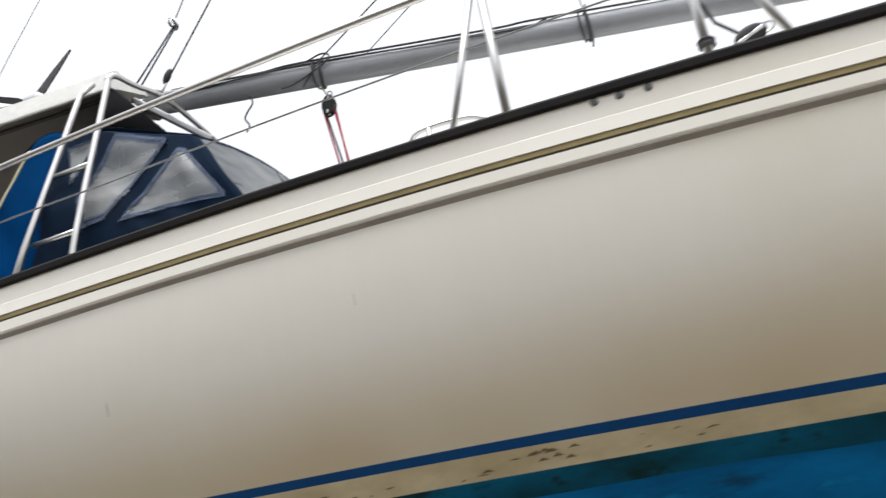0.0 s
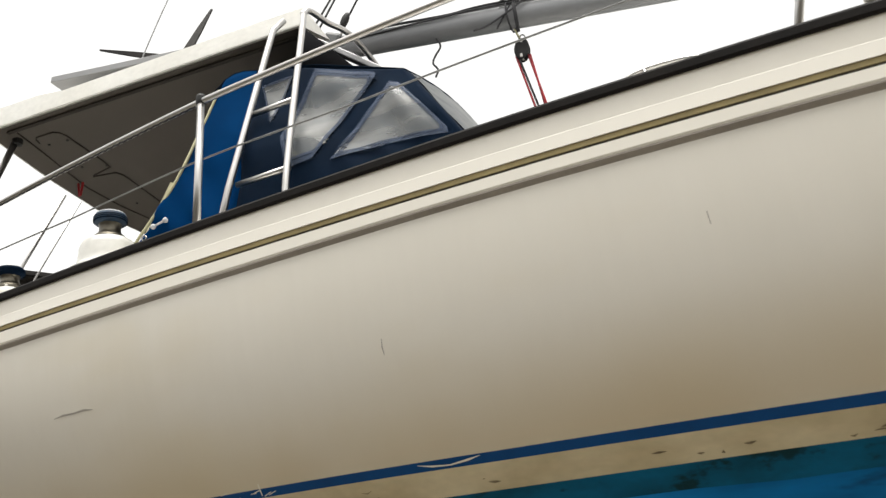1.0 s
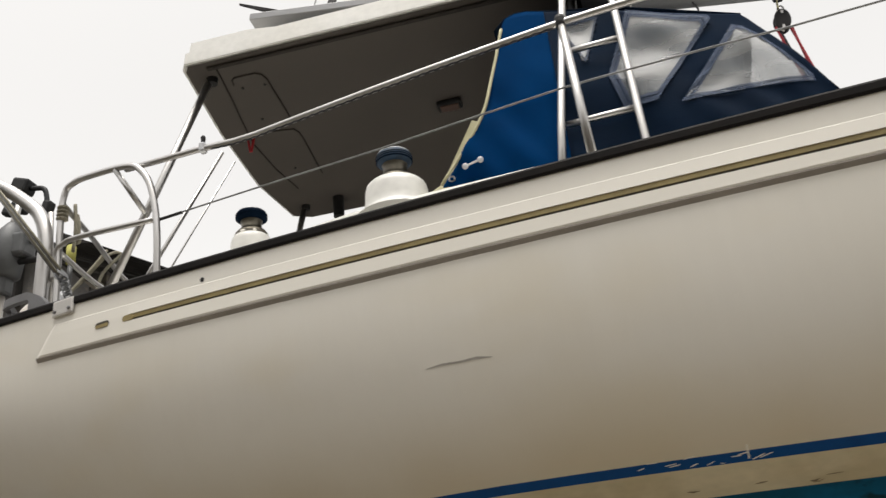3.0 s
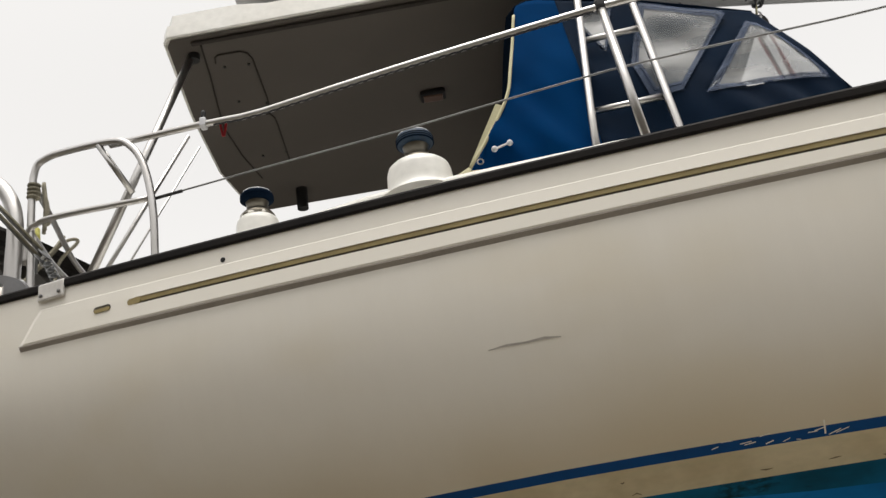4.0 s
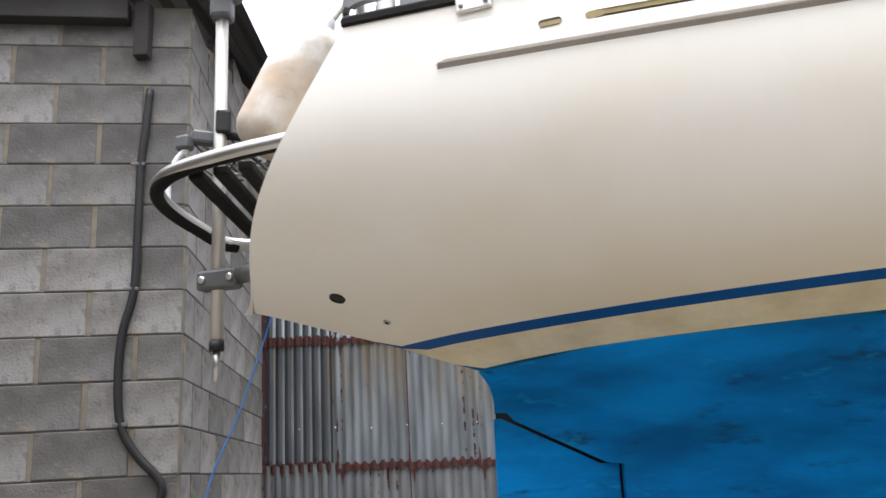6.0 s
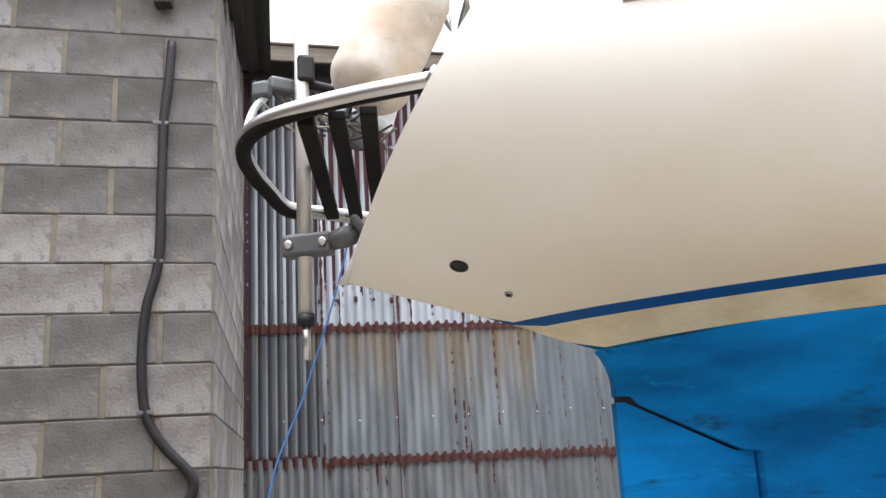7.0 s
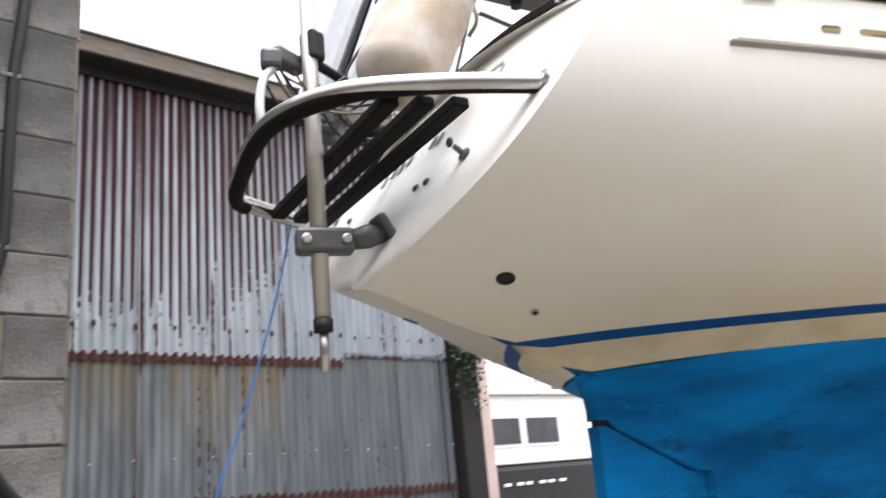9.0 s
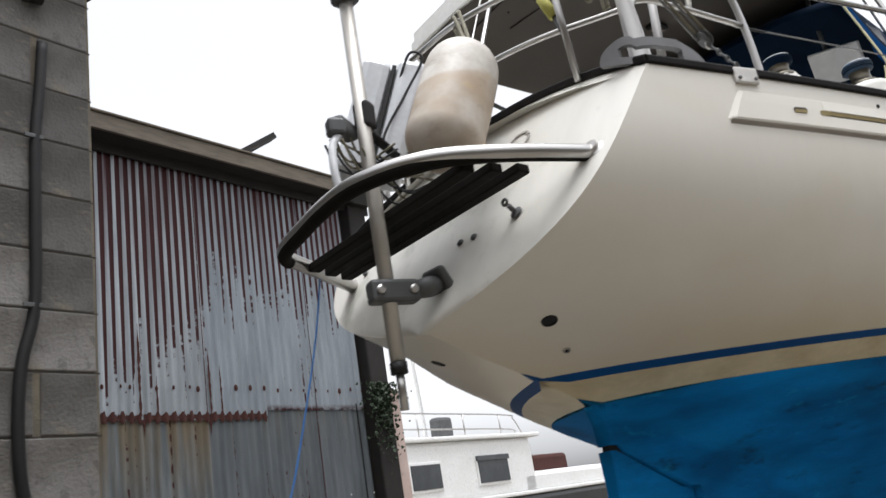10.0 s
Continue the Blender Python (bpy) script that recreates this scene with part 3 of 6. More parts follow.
return_wall = prism("wall_return", [inner + OUT_RET * (TH - 0.001) + RET * 0.2, RET_END, RET_END - OUT_RET * TH, inner + RET * 0.2], [4.05, 4.9, 4.9, 4.05], MORTAR, "grey block return wall in shade", "wall")


def block_mesh(length, height, depth):
    bm = box((length, depth, height), 0.006)
    me = bpy.data.meshes.new("block")
    bm.to_mesh(me)
    bm.free()
    me.materials.append(BLOCK)
    return me


FULL, HALF = block_mesh(0.430, 0.2185, 0.06), block_mesh(0.206, 0.2185, 0.06)
rnd = random.Random(4)


def lay(wall, start, way, out, length, offset, top, quoin):
    for k in range(24):
        z = FIRST + COURSE * (k + 0.5)
        d = -0.0 if (k + offset) % 2 == 0 else -0.225
        while d < length - 0.05:
            a, e = max(d, 0.0), d + 0.45
            me = FULL if e - a > 0.4 else HALF
            mid = (a + e) / 2 + (0.004 if a > 0 else quoin)
            if z + 0.1 < top(mid) and e < length + 0.25:
                ob = new("block", me)
                p = start + way * mid + out * (-0.025 + rnd.uniform(-0.0012, 0.0015))
                ob.matrix_world = Matrix.Translation((p.x, p.y, z + rnd.uniform(-0.0015, 0.0015))) @ Matrix.Rotation(math.atan2(way.y, way.x) + rnd.uniform(-0.002, 0.002), 4, "Z")
                ob.parent = wall
            d += 0.45


# ---- the corrugated iron shed ----
IRON0, IANG = Vector((-1.50, 3.985, 0)), radians(10.0)
IWAY = Vector((cos(IANG), sin(IANG), 0))
IOUT = Vector((sin(IANG), -cos(IANG), 0))
iron_wall = prism("wall_iron", [IRON0 - IOUT * 0.03, IRON0 + IWAY * 4.4 - IOUT * 0.03, IRON0 + IWAY * 4.4 - IOUT * 0.12, IRON0 - IOUT * 0.12], [5.0] * 4, DARKWOOD, "rusty corrugated iron shed wall on a timber frame", "wall")


def iron_material(name, base, dark, rust_from, rust_to, below=0.0, wash_from=0.35, wash_to=1.15, wash_colour=(0.17, 0.115, 0.055)):
    """Galvanised sheet: rust sits in its valleys and at its laps, thinning out down the sheet; brown washes run from its top edge."""
    m = material(name, base, dark, 0.58, 0.2, coarse=2.5, fine=60, bump=0.08, amount=0.8, stretch=(4, 4, 0.5), vary=0.1, spec=0.2)
    nt = m.node_tree
    n, l = nt.nodes, nt.links
    p = n["Principled BSDF"]

    def math_node(kind, a, c=None, d=None):
        k = n.new("ShaderNodeMath")
        k.operation = kind
        for i, v in enumerate((a, c, d)):
            if v is None:
                continue
            if isinstance(v, (int, float)):
                k.inputs[i].default_value = v
            else:
                l.new(v, k.inputs[i])
        return k.outputs[0]

    def spread(v, a, c, lo=0.0, hi=1.0):
        k = n.new("ShaderNodeMapRange")
        k.inputs[1].default_value, k.inputs[2].default_value = a, c
        k.inputs[3].default_value, k.inputs[4].default_value = lo, hi
        l.new(v, k.inputs[0])
        return k.outputs[0]

    tc = n.new("ShaderNodeTexCoord")
    sep = n.new("ShaderNodeSeparateXYZ")
    l.new(tc.outputs["Object"], sep.inputs[0])
    info = n.new("ShaderNodeObjectInfo")
    shift = n.new("ShaderNodeCombineXYZ")
    l.new(math_node("MULTIPLY", info.outputs["Random"], 37.0), shift.inputs[1])
    both = n.new("ShaderNodeVectorMath")
    l.new(tc.outputs["Object"], both.inputs[0])
    l.new(shift.outputs[0], both.inputs[1])

    def clouds(scale, detail):
        mp = n.new("ShaderNodeMapping")
        mp.inputs["Scale"].default_value = scale
        l.new(both.outputs[0], mp.inputs[0])
        t = n.new("ShaderNodeTexNoise")
        t.inputs["Scale"].default_value, t.inputs["Detail"].default_value = 1.0, detail
        l.new(mp.outputs[0], t.inputs["Vector"])
        return t.outputs[0]

    wave = math_node("COSINE", math_node("MULTIPLY", sep.outputs[0], 2 * pi / 0.0763))
    height = spread(sep.outputs[2], rust_from, rust_to)
    valley = spread(math_node("SUBTRACT", wave, math_node("MULTIPLY", height, 0.95)), -0.55, -0.8)
    spots = clouds((13.1, 1, 20), 3)
    runs = clouds((13.1, 1, 0.45), 2)
    amount = math_node("ADD", math_node("MULTIPLY", height, 0.7), math_node("ADD", math_node("MULTIPLY", spots, 0.4), math_node("MULTIPLY", runs, 0.75)))
    amount = math_node("ADD", amount, math_node("MULTIPLY", height, math_node("MULTIPLY_ADD", info.outputs["Random"], 0.5, -0.08)))
    mask = math_node("MULTIPLY", spread(amount, 0.70, 0.76), valley)
    lap = math_node("MULTIPLY", spread(sep.outputs[0], 0.03, 0.018), spread(spots, 0.25, 0.42))
    foot = math_node("MULTIPLY", spread(sep.outputs[2], 0.055, 0.01), spread(spots, 0.3, 0.6))
    rust = math_node("MAXIMUM", math_node("MAXIMUM", mask, lap), foot)
    top_wash = math_node("MULTIPLY", math_node("MULTIPLY", spread(sep.outputs[2], wash_from, wash_to), spread(runs, 0.42, 0.62)), below)
    wash = n.new("ShaderNodeMix")
    wash.data_type = "RGBA"
    old = p.inputs["Base Color"].links[0].from_socket
    l.new(top_wash, wash.inputs[0])
    l.new(old, wash.inputs[6])
    wash.inputs[7].default_value = (*wash_colour, 1)
    mix = n.new("ShaderNodeMix")
    mix.data_type = "RGBA"
    l.new(rust, mix.inputs[0])
    l.new(wash.outputs[2], mix.inputs[6])
    mix.inputs[7].default_value = (0.042, 0.011, 0.012, 1)
    l.new(mix.outputs[2], p.inputs["Base Color"])
    l.new(math_node("MULTIPLY_ADD", rust, -0.2, 0.2), p.inputs["Metallic"])
    return m


IRON_TOP = iron_material("galvanised sheet rusting in its valleys", (0.385, 0.415, 0.44), (0.235, 0.26, 0.28), 0.1, 1.7, 1.0, 0.9, 2.2, (0.07, 0.026, 0.032))
IRON_TOP_CLEAN = iron_material("galvanised sheet rusting only near its top", (0.32, 0.355, 0.385), (0.215, 0.24, 0.265), 0.75, 2.3, 1.0, 1.3, 2.35, (0.07, 0.026, 0.032))
IRON_MID = iron_material("stained galvanised sheet", (0.205, 0.226, 0.236), (0.088, 0.098, 0.104), 1.6, 4.2, 0.85, 0.3, 1.15, (0.16, 0.115, 0.058))
IRON_PLAIN = iron_material("smooth dull galvanised sheet", (0.135, 0.15, 0.16), (0.085, 0.096, 0.104), 3.0, 9.0, 0.3, 0.75, 1.3, (0.15, 0.12, 0.075))
IRON_LOW = iron_material("dull stained galvanised sheet", (0.20, 0.212, 0.22), (0.09, 0.097, 0.10), 1.3, 4.0, 0.35, 1.1, 1.6, (0.13, 0.10, 0.06))
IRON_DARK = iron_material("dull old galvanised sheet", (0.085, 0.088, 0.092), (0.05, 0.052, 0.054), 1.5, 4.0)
PITCH, DEEP = 0.0763, 0.0095


def sheet_mesh(width, height, mat, name="iron_sheet", deep=DEEP):
    steps = max(4, round(width / PITCH * 8))
    verts, ragged = [], random.Random(int(width * 1000 + height * 100))
    for z in (0.0, height):
        for k in range(steps + 1):
            x = width * k / steps
            verts.append((x, -deep * cos(2 * pi * x / PITCH), z + (ragged.uniform(-0.006, 0.006) if z == 0 else 0)))
    c = steps + 1
    me = bpy.data.meshes.new(name)
    me.from_pydata(verts, [], [(k, k + 1, c + k + 1, c + k) for k in range(steps)])
    me.materials.append(mat)
    me.polygons.foreach_set("use_smooth", [True] * steps)
    return me


def hang(me, s, z, out, name="iron_sheet"):
    ob = new(name, me)
    p = IRON0 + IWAY * s + IOUT * out
    ob.matrix_world = Matrix.Translation((p.x, p.y, z)) @ Matrix.Rotation(IANG, 4, "Z")
    ob.parent = iron_wall
    return ob


top_me, mid_me, low_me = sheet_mesh(0.64, 2.36, IRON_TOP), sheet_mesh(0.64, 1.16, IRON_MID), sheet_mesh(0.64, 1.62, IRON_LOW)
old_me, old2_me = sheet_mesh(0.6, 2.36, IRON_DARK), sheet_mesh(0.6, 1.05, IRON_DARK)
clean_me = sheet_mesh(0.64, 2.36, IRON_TOP_CLEAN)
flat_me, flat_low_me = sheet_mesh(0.64, 1.26, IRON_PLAIN, deep=0.005), sheet_mesh(0.64, 1.62, IRON_PLAIN, deep=0.006)
rust_me = sheet_mesh(0.61, 0.053, RUST, "rust_edge")
rg = random.Random(8)
for v_ in rust_me.vertices:
    crest = 0.014 * cos(2 * pi * v_.co.x / PITCH)
    drip = 0.13 * max(0.0, 1 - abs(v_.co.x - 0.038) / 0.014)
    v_.co.z += rg.uniform(-0.011, 0.011) + (crest + 0.006 if v_.co.z > 0.02 else -crest - 0.004 - drip)
for k in range(-1, 6):
    s = 1.235 + 0.605 * k - 0.61
    step = 0.07 if k > 3 else 0.0
    hang(top_me if k < 3 else clean_me, s, 2.63 + step, 0.014 + 0.002 * (k % 2))
    hang(mid_me if k < 3 else flat_me, s, 1.555 - 0.012 * k, 0.004 + 0.002 * (k % 2))
    hang(low_me if k < 3 else flat_low_me, s, -0.02, -0.006 + 0.002 * (k % 2))
    if k < 4:
        hang(rust_me, s, 2.622, 0.0175 + 0.002 * (k % 2), "rust_edge")
    hang(rust_me, s, 1.55 - 0.012 * k, 0.008 + 0.002 * (k % 2), "rust_edge")
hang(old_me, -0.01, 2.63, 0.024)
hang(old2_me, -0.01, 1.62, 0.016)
hang(low_me, -0.03, 0.0, 0.008)
hang(rust_me, -0.01, 2.622, 0.028, "rust_edge")

# rust eating up the laps of the sheets, and runs below the seams
def rust_run(s, z, length, width, out, seed):
    r_ = random.Random(seed)
    n_ = max(5, int(length / 0.03))
    verts = []
    for i in range(n_ + 1):
        w = width * (0.5 + r_.random()) * min(1.0, 3.0 * (1 - i / n_) + 0.12)
        c_ = r_.uniform(-0.002, 0.002)
        verts += [(c_ - w / 2, 0, length * i / n_), (c_ + w / 2, 0, length * i / n_)]
    me = bpy.data.meshes.new("rust_run")
    me.from_pydata(verts, [], [(2 * i, 2 * i + 1, 2 * i + 3, 2 * i + 2) for i in range(n_)])
    me.materials.append(RUST)
    hang(me, s, z, out, "rust_run")


for k in range(0, 5):
    s_ = 1.235 + 0.605 * k - 0.61
    if k < 4:
        rust_run(s_ + PITCH / 2 * (k % 2) + 0.004, 2.66, 1.1 - 0.18 * k, 0.019, 0.0285, 40 + k)
        rust_run(s_ + PITCH * 2, 2.66, 0.32 + 0.1 * (k % 2), 0.012, 0.0285, 50 + k)
    rust_run(s_ + 0.003, 1.585 - 0.012 * k, 0.15 - 0.01 * k, 0.016, 0.0185, 60 + k)
    rust_run(s_ + 0.003, 1.87, 0.11, 0.011, 0.0185, 70 + k)

bolt_me = bpy.data.meshes.new("bolt")
bb = lathe([(0.016, 0), (0.016, 0.003), (0.007, 0.005), (0.006, 0.009)], 8, Matrix.Rotation(radians(90), 4, "X"))
bb.to_mesh(bolt_me)
bb.free()
bolt_me.materials.append(RUST)
pale_bolt = bolt_me.copy()
pale_bolt.materials[0] = PAPER
for s0 in np.arange(0.14, 4.3, 0.1525):
    for z in (2.885, 1.90):
        if z < 2 and round(s0 / 0.1525) % 2:
            continue
        j = rnd.uniform(-0.03, 0.03)
        s = round((s0 + j) / PITCH) * PITCH
        ob = new("bolt", bolt_me if z > 2 else pale_bolt)
        p = IRON0 + IWAY * s + IOUT * (0.026 if z > 2 else 0.018)
        ob.matrix_world = Matrix.Translation((p.x, p.y, z + rnd.uniform(-0.012, 0.012))) @ Matrix.Rotation(IANG, 4, "Z") @ Matrix.Diagonal((1, 1, 1.5 if z > 2 else 1, 1)) @ Matrix.Scale(rnd.uniform(0.6, 1.25) if z > 2 else rnd.uniform(0.35, 0.6), 4)
        ob.parent = iron_wall

# fascia, soffit and roofs
def beam(name, a, c, w, h, mat, label, category, kind="structure", bevel=0.006):
    a, c = Vector(a), Vector(c)
    way = c - a
    rot = way.to_track_quat("X", "Z").to_matrix().to_4x4()
    ob = part(name, box((way.length, w, h), bevel, Matrix.Translation((a + c) / 2) @ rot), mat)
    return tagged(ob, label, category, kind=kind)


e0, e1 = IRON0 + IOUT * 0.26 - IWAY * 0.05, IRON0 + IOUT * 0.26 + IWAY * 4.75
beam("fascia", (e0.x, e0.y, 5.0), (e1.x, e1.y, 5.0), 0.03, 0.14, TIMBER, "weathered grey timber fascia board", "fascia")
s0, s1 = IRON0 + IOUT * 0.12 - IWAY * 0.05, IRON0 + IOUT * 0.12 + IWAY * 4.7
beam("soffit", (s0.x, s0.y, 4.955), (s1.x, s1.y, 4.955), 0.26, 0.02, DARKWOOD, "timber soffit with the eave shade in its dark colour", "soffit")

# black board added to stand for the shade the eave throws on the wall
h0, h1 = IRON0 + IOUT * 0.05, IRON0 + IOUT * 0.05 + IWAY * 4.7
beam("eave_shade_board", (h0.x, h0.y, 4.90), (h1.x, h1.y, 4.90), 0.03, 0.10, DARKWOOD, "black board added for the band of shade under the eave", "board")
beam("fascia_cap", (e0.x, e0.y, 5.085), (e1.x, e1.y, 5.085), 0.07, 0.02, TIMBER, "grey roof edge trim over the fascia", "trim")
gut = beam("gutter_end", (1.41, 4.45, 5.12), (1.90, 4.53, 5.47), 0.13, 0.015, DARKWOOD, "dark metal channel sticking up from the shed roof", "gutter", "")
for dz in (-0.05, 0.05):
    w = Vector((0.0, dz, 0.03))
    ob = part("flange", box((0.6, 0.012, 0.06), 0.002, Matrix.Translation(Vector((1.655, 4.49, 5.295)) + w) @ (Vector((0.49, 0.08, 0.35))).to_track_quat("X", "Z").to_matrix().to_4x4()), DARKWOOD, gut)

# lean-to roof over the block building, with its wavy sheet edge
rv, rf, n = [], [], 97
for i in range(n):
    d = -0.25 + 4.9 * i / (n - 1)
    wav = 0.016 * cos(2 * pi * d / 0.0763 * 0.5)
    for k, q in enumerate((A0 + ALONG * d + OUT_FRONT * (0.14 + 0.012 * math.sin(d * 9)), RET_END + ALONG * d - OUT_FRONT * 0.25)):
        rv.append((q.x, q.y, (4.10 if k == 0 else 5.02) + wav))
rf = [(2 * i, 2 * i + 1, 2 * i + 3, 2 * i + 2) for i in range(n - 1)]
roof = mesh("roof", rv + [(x, y, z - 0.012) for x, y, z in rv], rf + [tuple(v + 2 * n for v in f[::-1]) for f in rf] + [(2 * i, 2 * i + 2, 2 * n + 2 * i + 2, 2 * n + 2 * i) for i in range(n - 1)], DARKWOOD)
tagged(roof, "dark corrugated lean-to roof over the block wall", "roof", kind="structure")
q0, q1 = A0 + ALONG * 0.32 + OUT_FRONT * 0.05, A0 + ALONG * 4.4 + OUT_FRONT * 0.05
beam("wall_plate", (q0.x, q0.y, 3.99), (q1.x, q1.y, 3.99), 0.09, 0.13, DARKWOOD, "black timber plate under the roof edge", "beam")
q0 = A0 + ALONG * 0.245 + OUT_FRONT * 0.045
beam("timber_stub", (q0.x, q0.y, 3.72), (q0.x, q0.y, 4.04), 0.07, 0.08, DARKWOOD, "short upright dark timber bracket under the roof", "bracket")
v0, v1 = A0 + OUT_RET * 0.07 + RET * -0.1, RET_END + OUT_RET * 0.07
beam("verge_board", (v0.x, v0.y, 4.11), (v1.x, v1.y, 4.98), 0.03, 0.13, DARKWOOD, "dark sloping verge board", "trim")

# conduit on the block wall
def on_wall(d, z, out=0.02):
    q = A0 + ALONG * d + OUT_FRONT * out
    return (q.x, q.y, z)


conduit = thing("conduit", on_wall(0.27, 0), "black cable conduit clipped down the block wall", "conduit")
line = [on_wall(0.203, 3.545), on_wall(0.218, 3.3), on_wall(0.233, 3.12), on_wall(0.235, 2.8), on_wall(0.240, 2.46), on_wall(0.285, 2.25), on_wall(0.297, 2.02), on_wall(0.275, 1.80), on_wall(0.2, 1.66), on_wall(0.1, 1.55), on_wall(0.075, 1.48), on_wall(0.12, 1.38), on_wall(0.2, 1.2), on_wall(0.25, 0.6), on_wall(0.25, 0.0)]
under(part("pipe", tube(line, 0.021, 10, True, 6), DARK, None, "matt black plastic pipe", True), conduit)
for d, z in ((0.245, 3.12), (0.252, 2.46), (0.275, 1.80), (0.25, 0.6)):
    c = part("clip", box((0.07, 0.010, 0.018), 0.003, Matrix.Translation(on_wall(d, z, 0.034)) @ Matrix.Rotation(ANG, 4, "Z")), GREY, None)
    under(c, conduit)

# post with ivy and the pink pier at the shed's end
pq = IRON0 + IWAY * 4.47 + IOUT * 0.03
post = part("corner_post", box((0.26, 0.16, 4.9), 0.02, Matrix.Translation((pq.x, pq.y, 2.45)) @ Matrix.Rotation(IANG, 4, "Z")), DARKWOOD)
tagged(post, "black timber corner post with ivy", "post", kind="structure")
pq = IRON0 + IWAY * 4.69 + IOUT * -0.02
pier = part("pier", box((0.14, 0.2, 2.9), 0.015, Matrix.Translation((pq.x, pq.y, 1.45)) @ Matrix.Rotation(IANG, 4, "Z")), PINK)
tagged(pier, "faded pink rendered pier", "pier", kind="structure")
rl = random.Random(9)
lv, lf = [], []
for k in range(700):
    z = 2.95 - abs(rl.gauss(0, 0.28))
    d = IRON0 + IWAY * (4.45 + rl.gauss(0, 0.11)) + IOUT * (0.12 + abs(rl.gauss(0, 0.03)))
    c = Vector((d.x, d.y, z))
    r = rl.uniform(0.012, 0.027)
    m = Euler((rl.uniform(-1, 1), rl.uniform(-1, 1), rl.uniform(0, 6))).to_matrix()
    b0 = len(lv)
    for a, rr in ((0, 1), (1.3, 0.7), (2.3, 0.85), (pi, 0.45), (4.0, 0.85), (5.0, 0.7)):
        lv.append(c + m @ Vector((r * rr * cos(a), 0.25 * r * abs(sin(a)), r * rr * sin(a))))
    lf.append(tuple(range(b0, b0 + 6)))
tagged(mesh("ivy", lv, lf, LEAF), "dark green ivy on the post", "ivy", kind="stuff")
cable = part("cable", tube([IRON0 + IWAY * 4.15 + IOUT * 0.05 + Vector((0, 0, z)) for z in (2.75, 2.2, 1.8)] + [IRON0 + IWAY * (4.15 + a) + IOUT * 0.05 + Vector((0, 0, z)) for a, z in ((0.02, 1.5), (0.1, 1.2), (0.25, 0.9), (0.3, 0.02))], 0.008, 8, True), DARK, None, "", True)
tagged(cable, "thin black cable hanging down the iron wall", "cable")

# ---- gear bolted to the yacht ----
def hull_strip(name, pts, width, mat, label, proud=0.0015, parent=None):
    verts = []
    for i, (x, z) in enumerate(pts):
        w = width[i] if isinstance(width, (list, tuple)) else width
        x2, z2 = pts[min(i + 1, len(pts) - 1)]
        x1, z1 = pts[max(i - 1, 0)]
        L = math.hypot(x2 - x1, z2 - z1) or 1
        nx, nz = -(z2 - z1) / L, (x2 - x1) / L
        for sgn in (-0.5, 0.5):
            xx, zz = x + sgn * w * nx, z + sgn * w * nz
            verts.append((xx, -half_breadth(xx, zz) - proud, zz))
    return mesh(name, verts, [(2 * i, 2 * i + 2, 2 * i + 3, 2 * i + 1) for i in range(len(pts) - 1)], mat, parent or yacht, False, label)


SCUFF = material("grey scuff", (0.36, 0.335, 0.30), (0.5, 0.47, 0.42), 0.7, coarse=30, fine=200, bump=0)
GREASE = material("brown waterline grime", (0.16, 0.12, 0.07), (0.3, 0.24, 0.15), 0.7, coarse=40, fine=200, bump=0)
hull_strip("scratch", [(1.752, 2.251), (1.8, 2.2535), (1.85, 2.25), (1.9, 2.2505), (1.942, 2.2445)], [0.002, 0.006, 0.005, 0.007, 0.002], SCUFF, "long grey scratch in the gelcoat")
hull_strip("scratch", [(3.014, 2.212), (3.013, 2.19), (3.016, 2.17)], [0.002, 0.004, 0.002], SCUFF, "short upright scratch")
hull_strip("scratch", [(3.85, 2.30), (3.852, 2.27)], 0.002, SCUFF, "faint upright scratch")
hull_strip("worn_patch", [(3.04, 1.9005), (3.08, 1.893), (3.13, 1.889), (3.18, 1.893), (3.215, 1.898)], [0.001, 0.0045, 0.003, 0.005, 0.001], GELCOAT, "wavy patch where the blue stripe has worn off", 0.003)
rs = random.Random(3)
for k in range(12):
    x = 2.27 + 0.026 * k + rs.uniform(-0.01, 0.01)
    z = stripe_top(x) - rs.uniform(0.0, 0.022)
    hull_strip("worn_patch", [(x, z), (x + rs.uniform(0.008, 0.03), z + rs.uniform(-0.004, 0.008))], rs.uniform(0.001, 0.0026), GELCOAT, "scrape in the blue stripe", 0.003)
hull_strip("worn_patch", [(2.524, 1.935), (2.526, 1.905)], 0.004, GELCOAT, "scrape in the blue stripe", 0.003)
for k in range(26):
    x = rs.uniform(2.0, 4.9)
    z = rs.uniform(boot(x) + 0.004, stripe_top(x) - 0.04)
    l = rs.uniform(0.006, 0.035)
    hull_strip("grime_mark", [(x, z), (x + l * 0.5, z + rs.uniform(-0.004, 0.004)), (x + l, z + rs.uniform(-0.003, 0.003))], [0.001, rs.uniform(0.002, 0.006), 0.001], GREASE, "brown grime mark")
for k in range(9):
    x = rs.uniform(4.18, 4.32)
    z = 1.82 + rs.uniform(-0.012, 0.014)
    hull_strip("grime_mark", [(x, z), (x + 0.012, z + 0.004), (x + 0.026, z)], [0.001, 0.007, 0.001], GREASE, "brown grime mark")


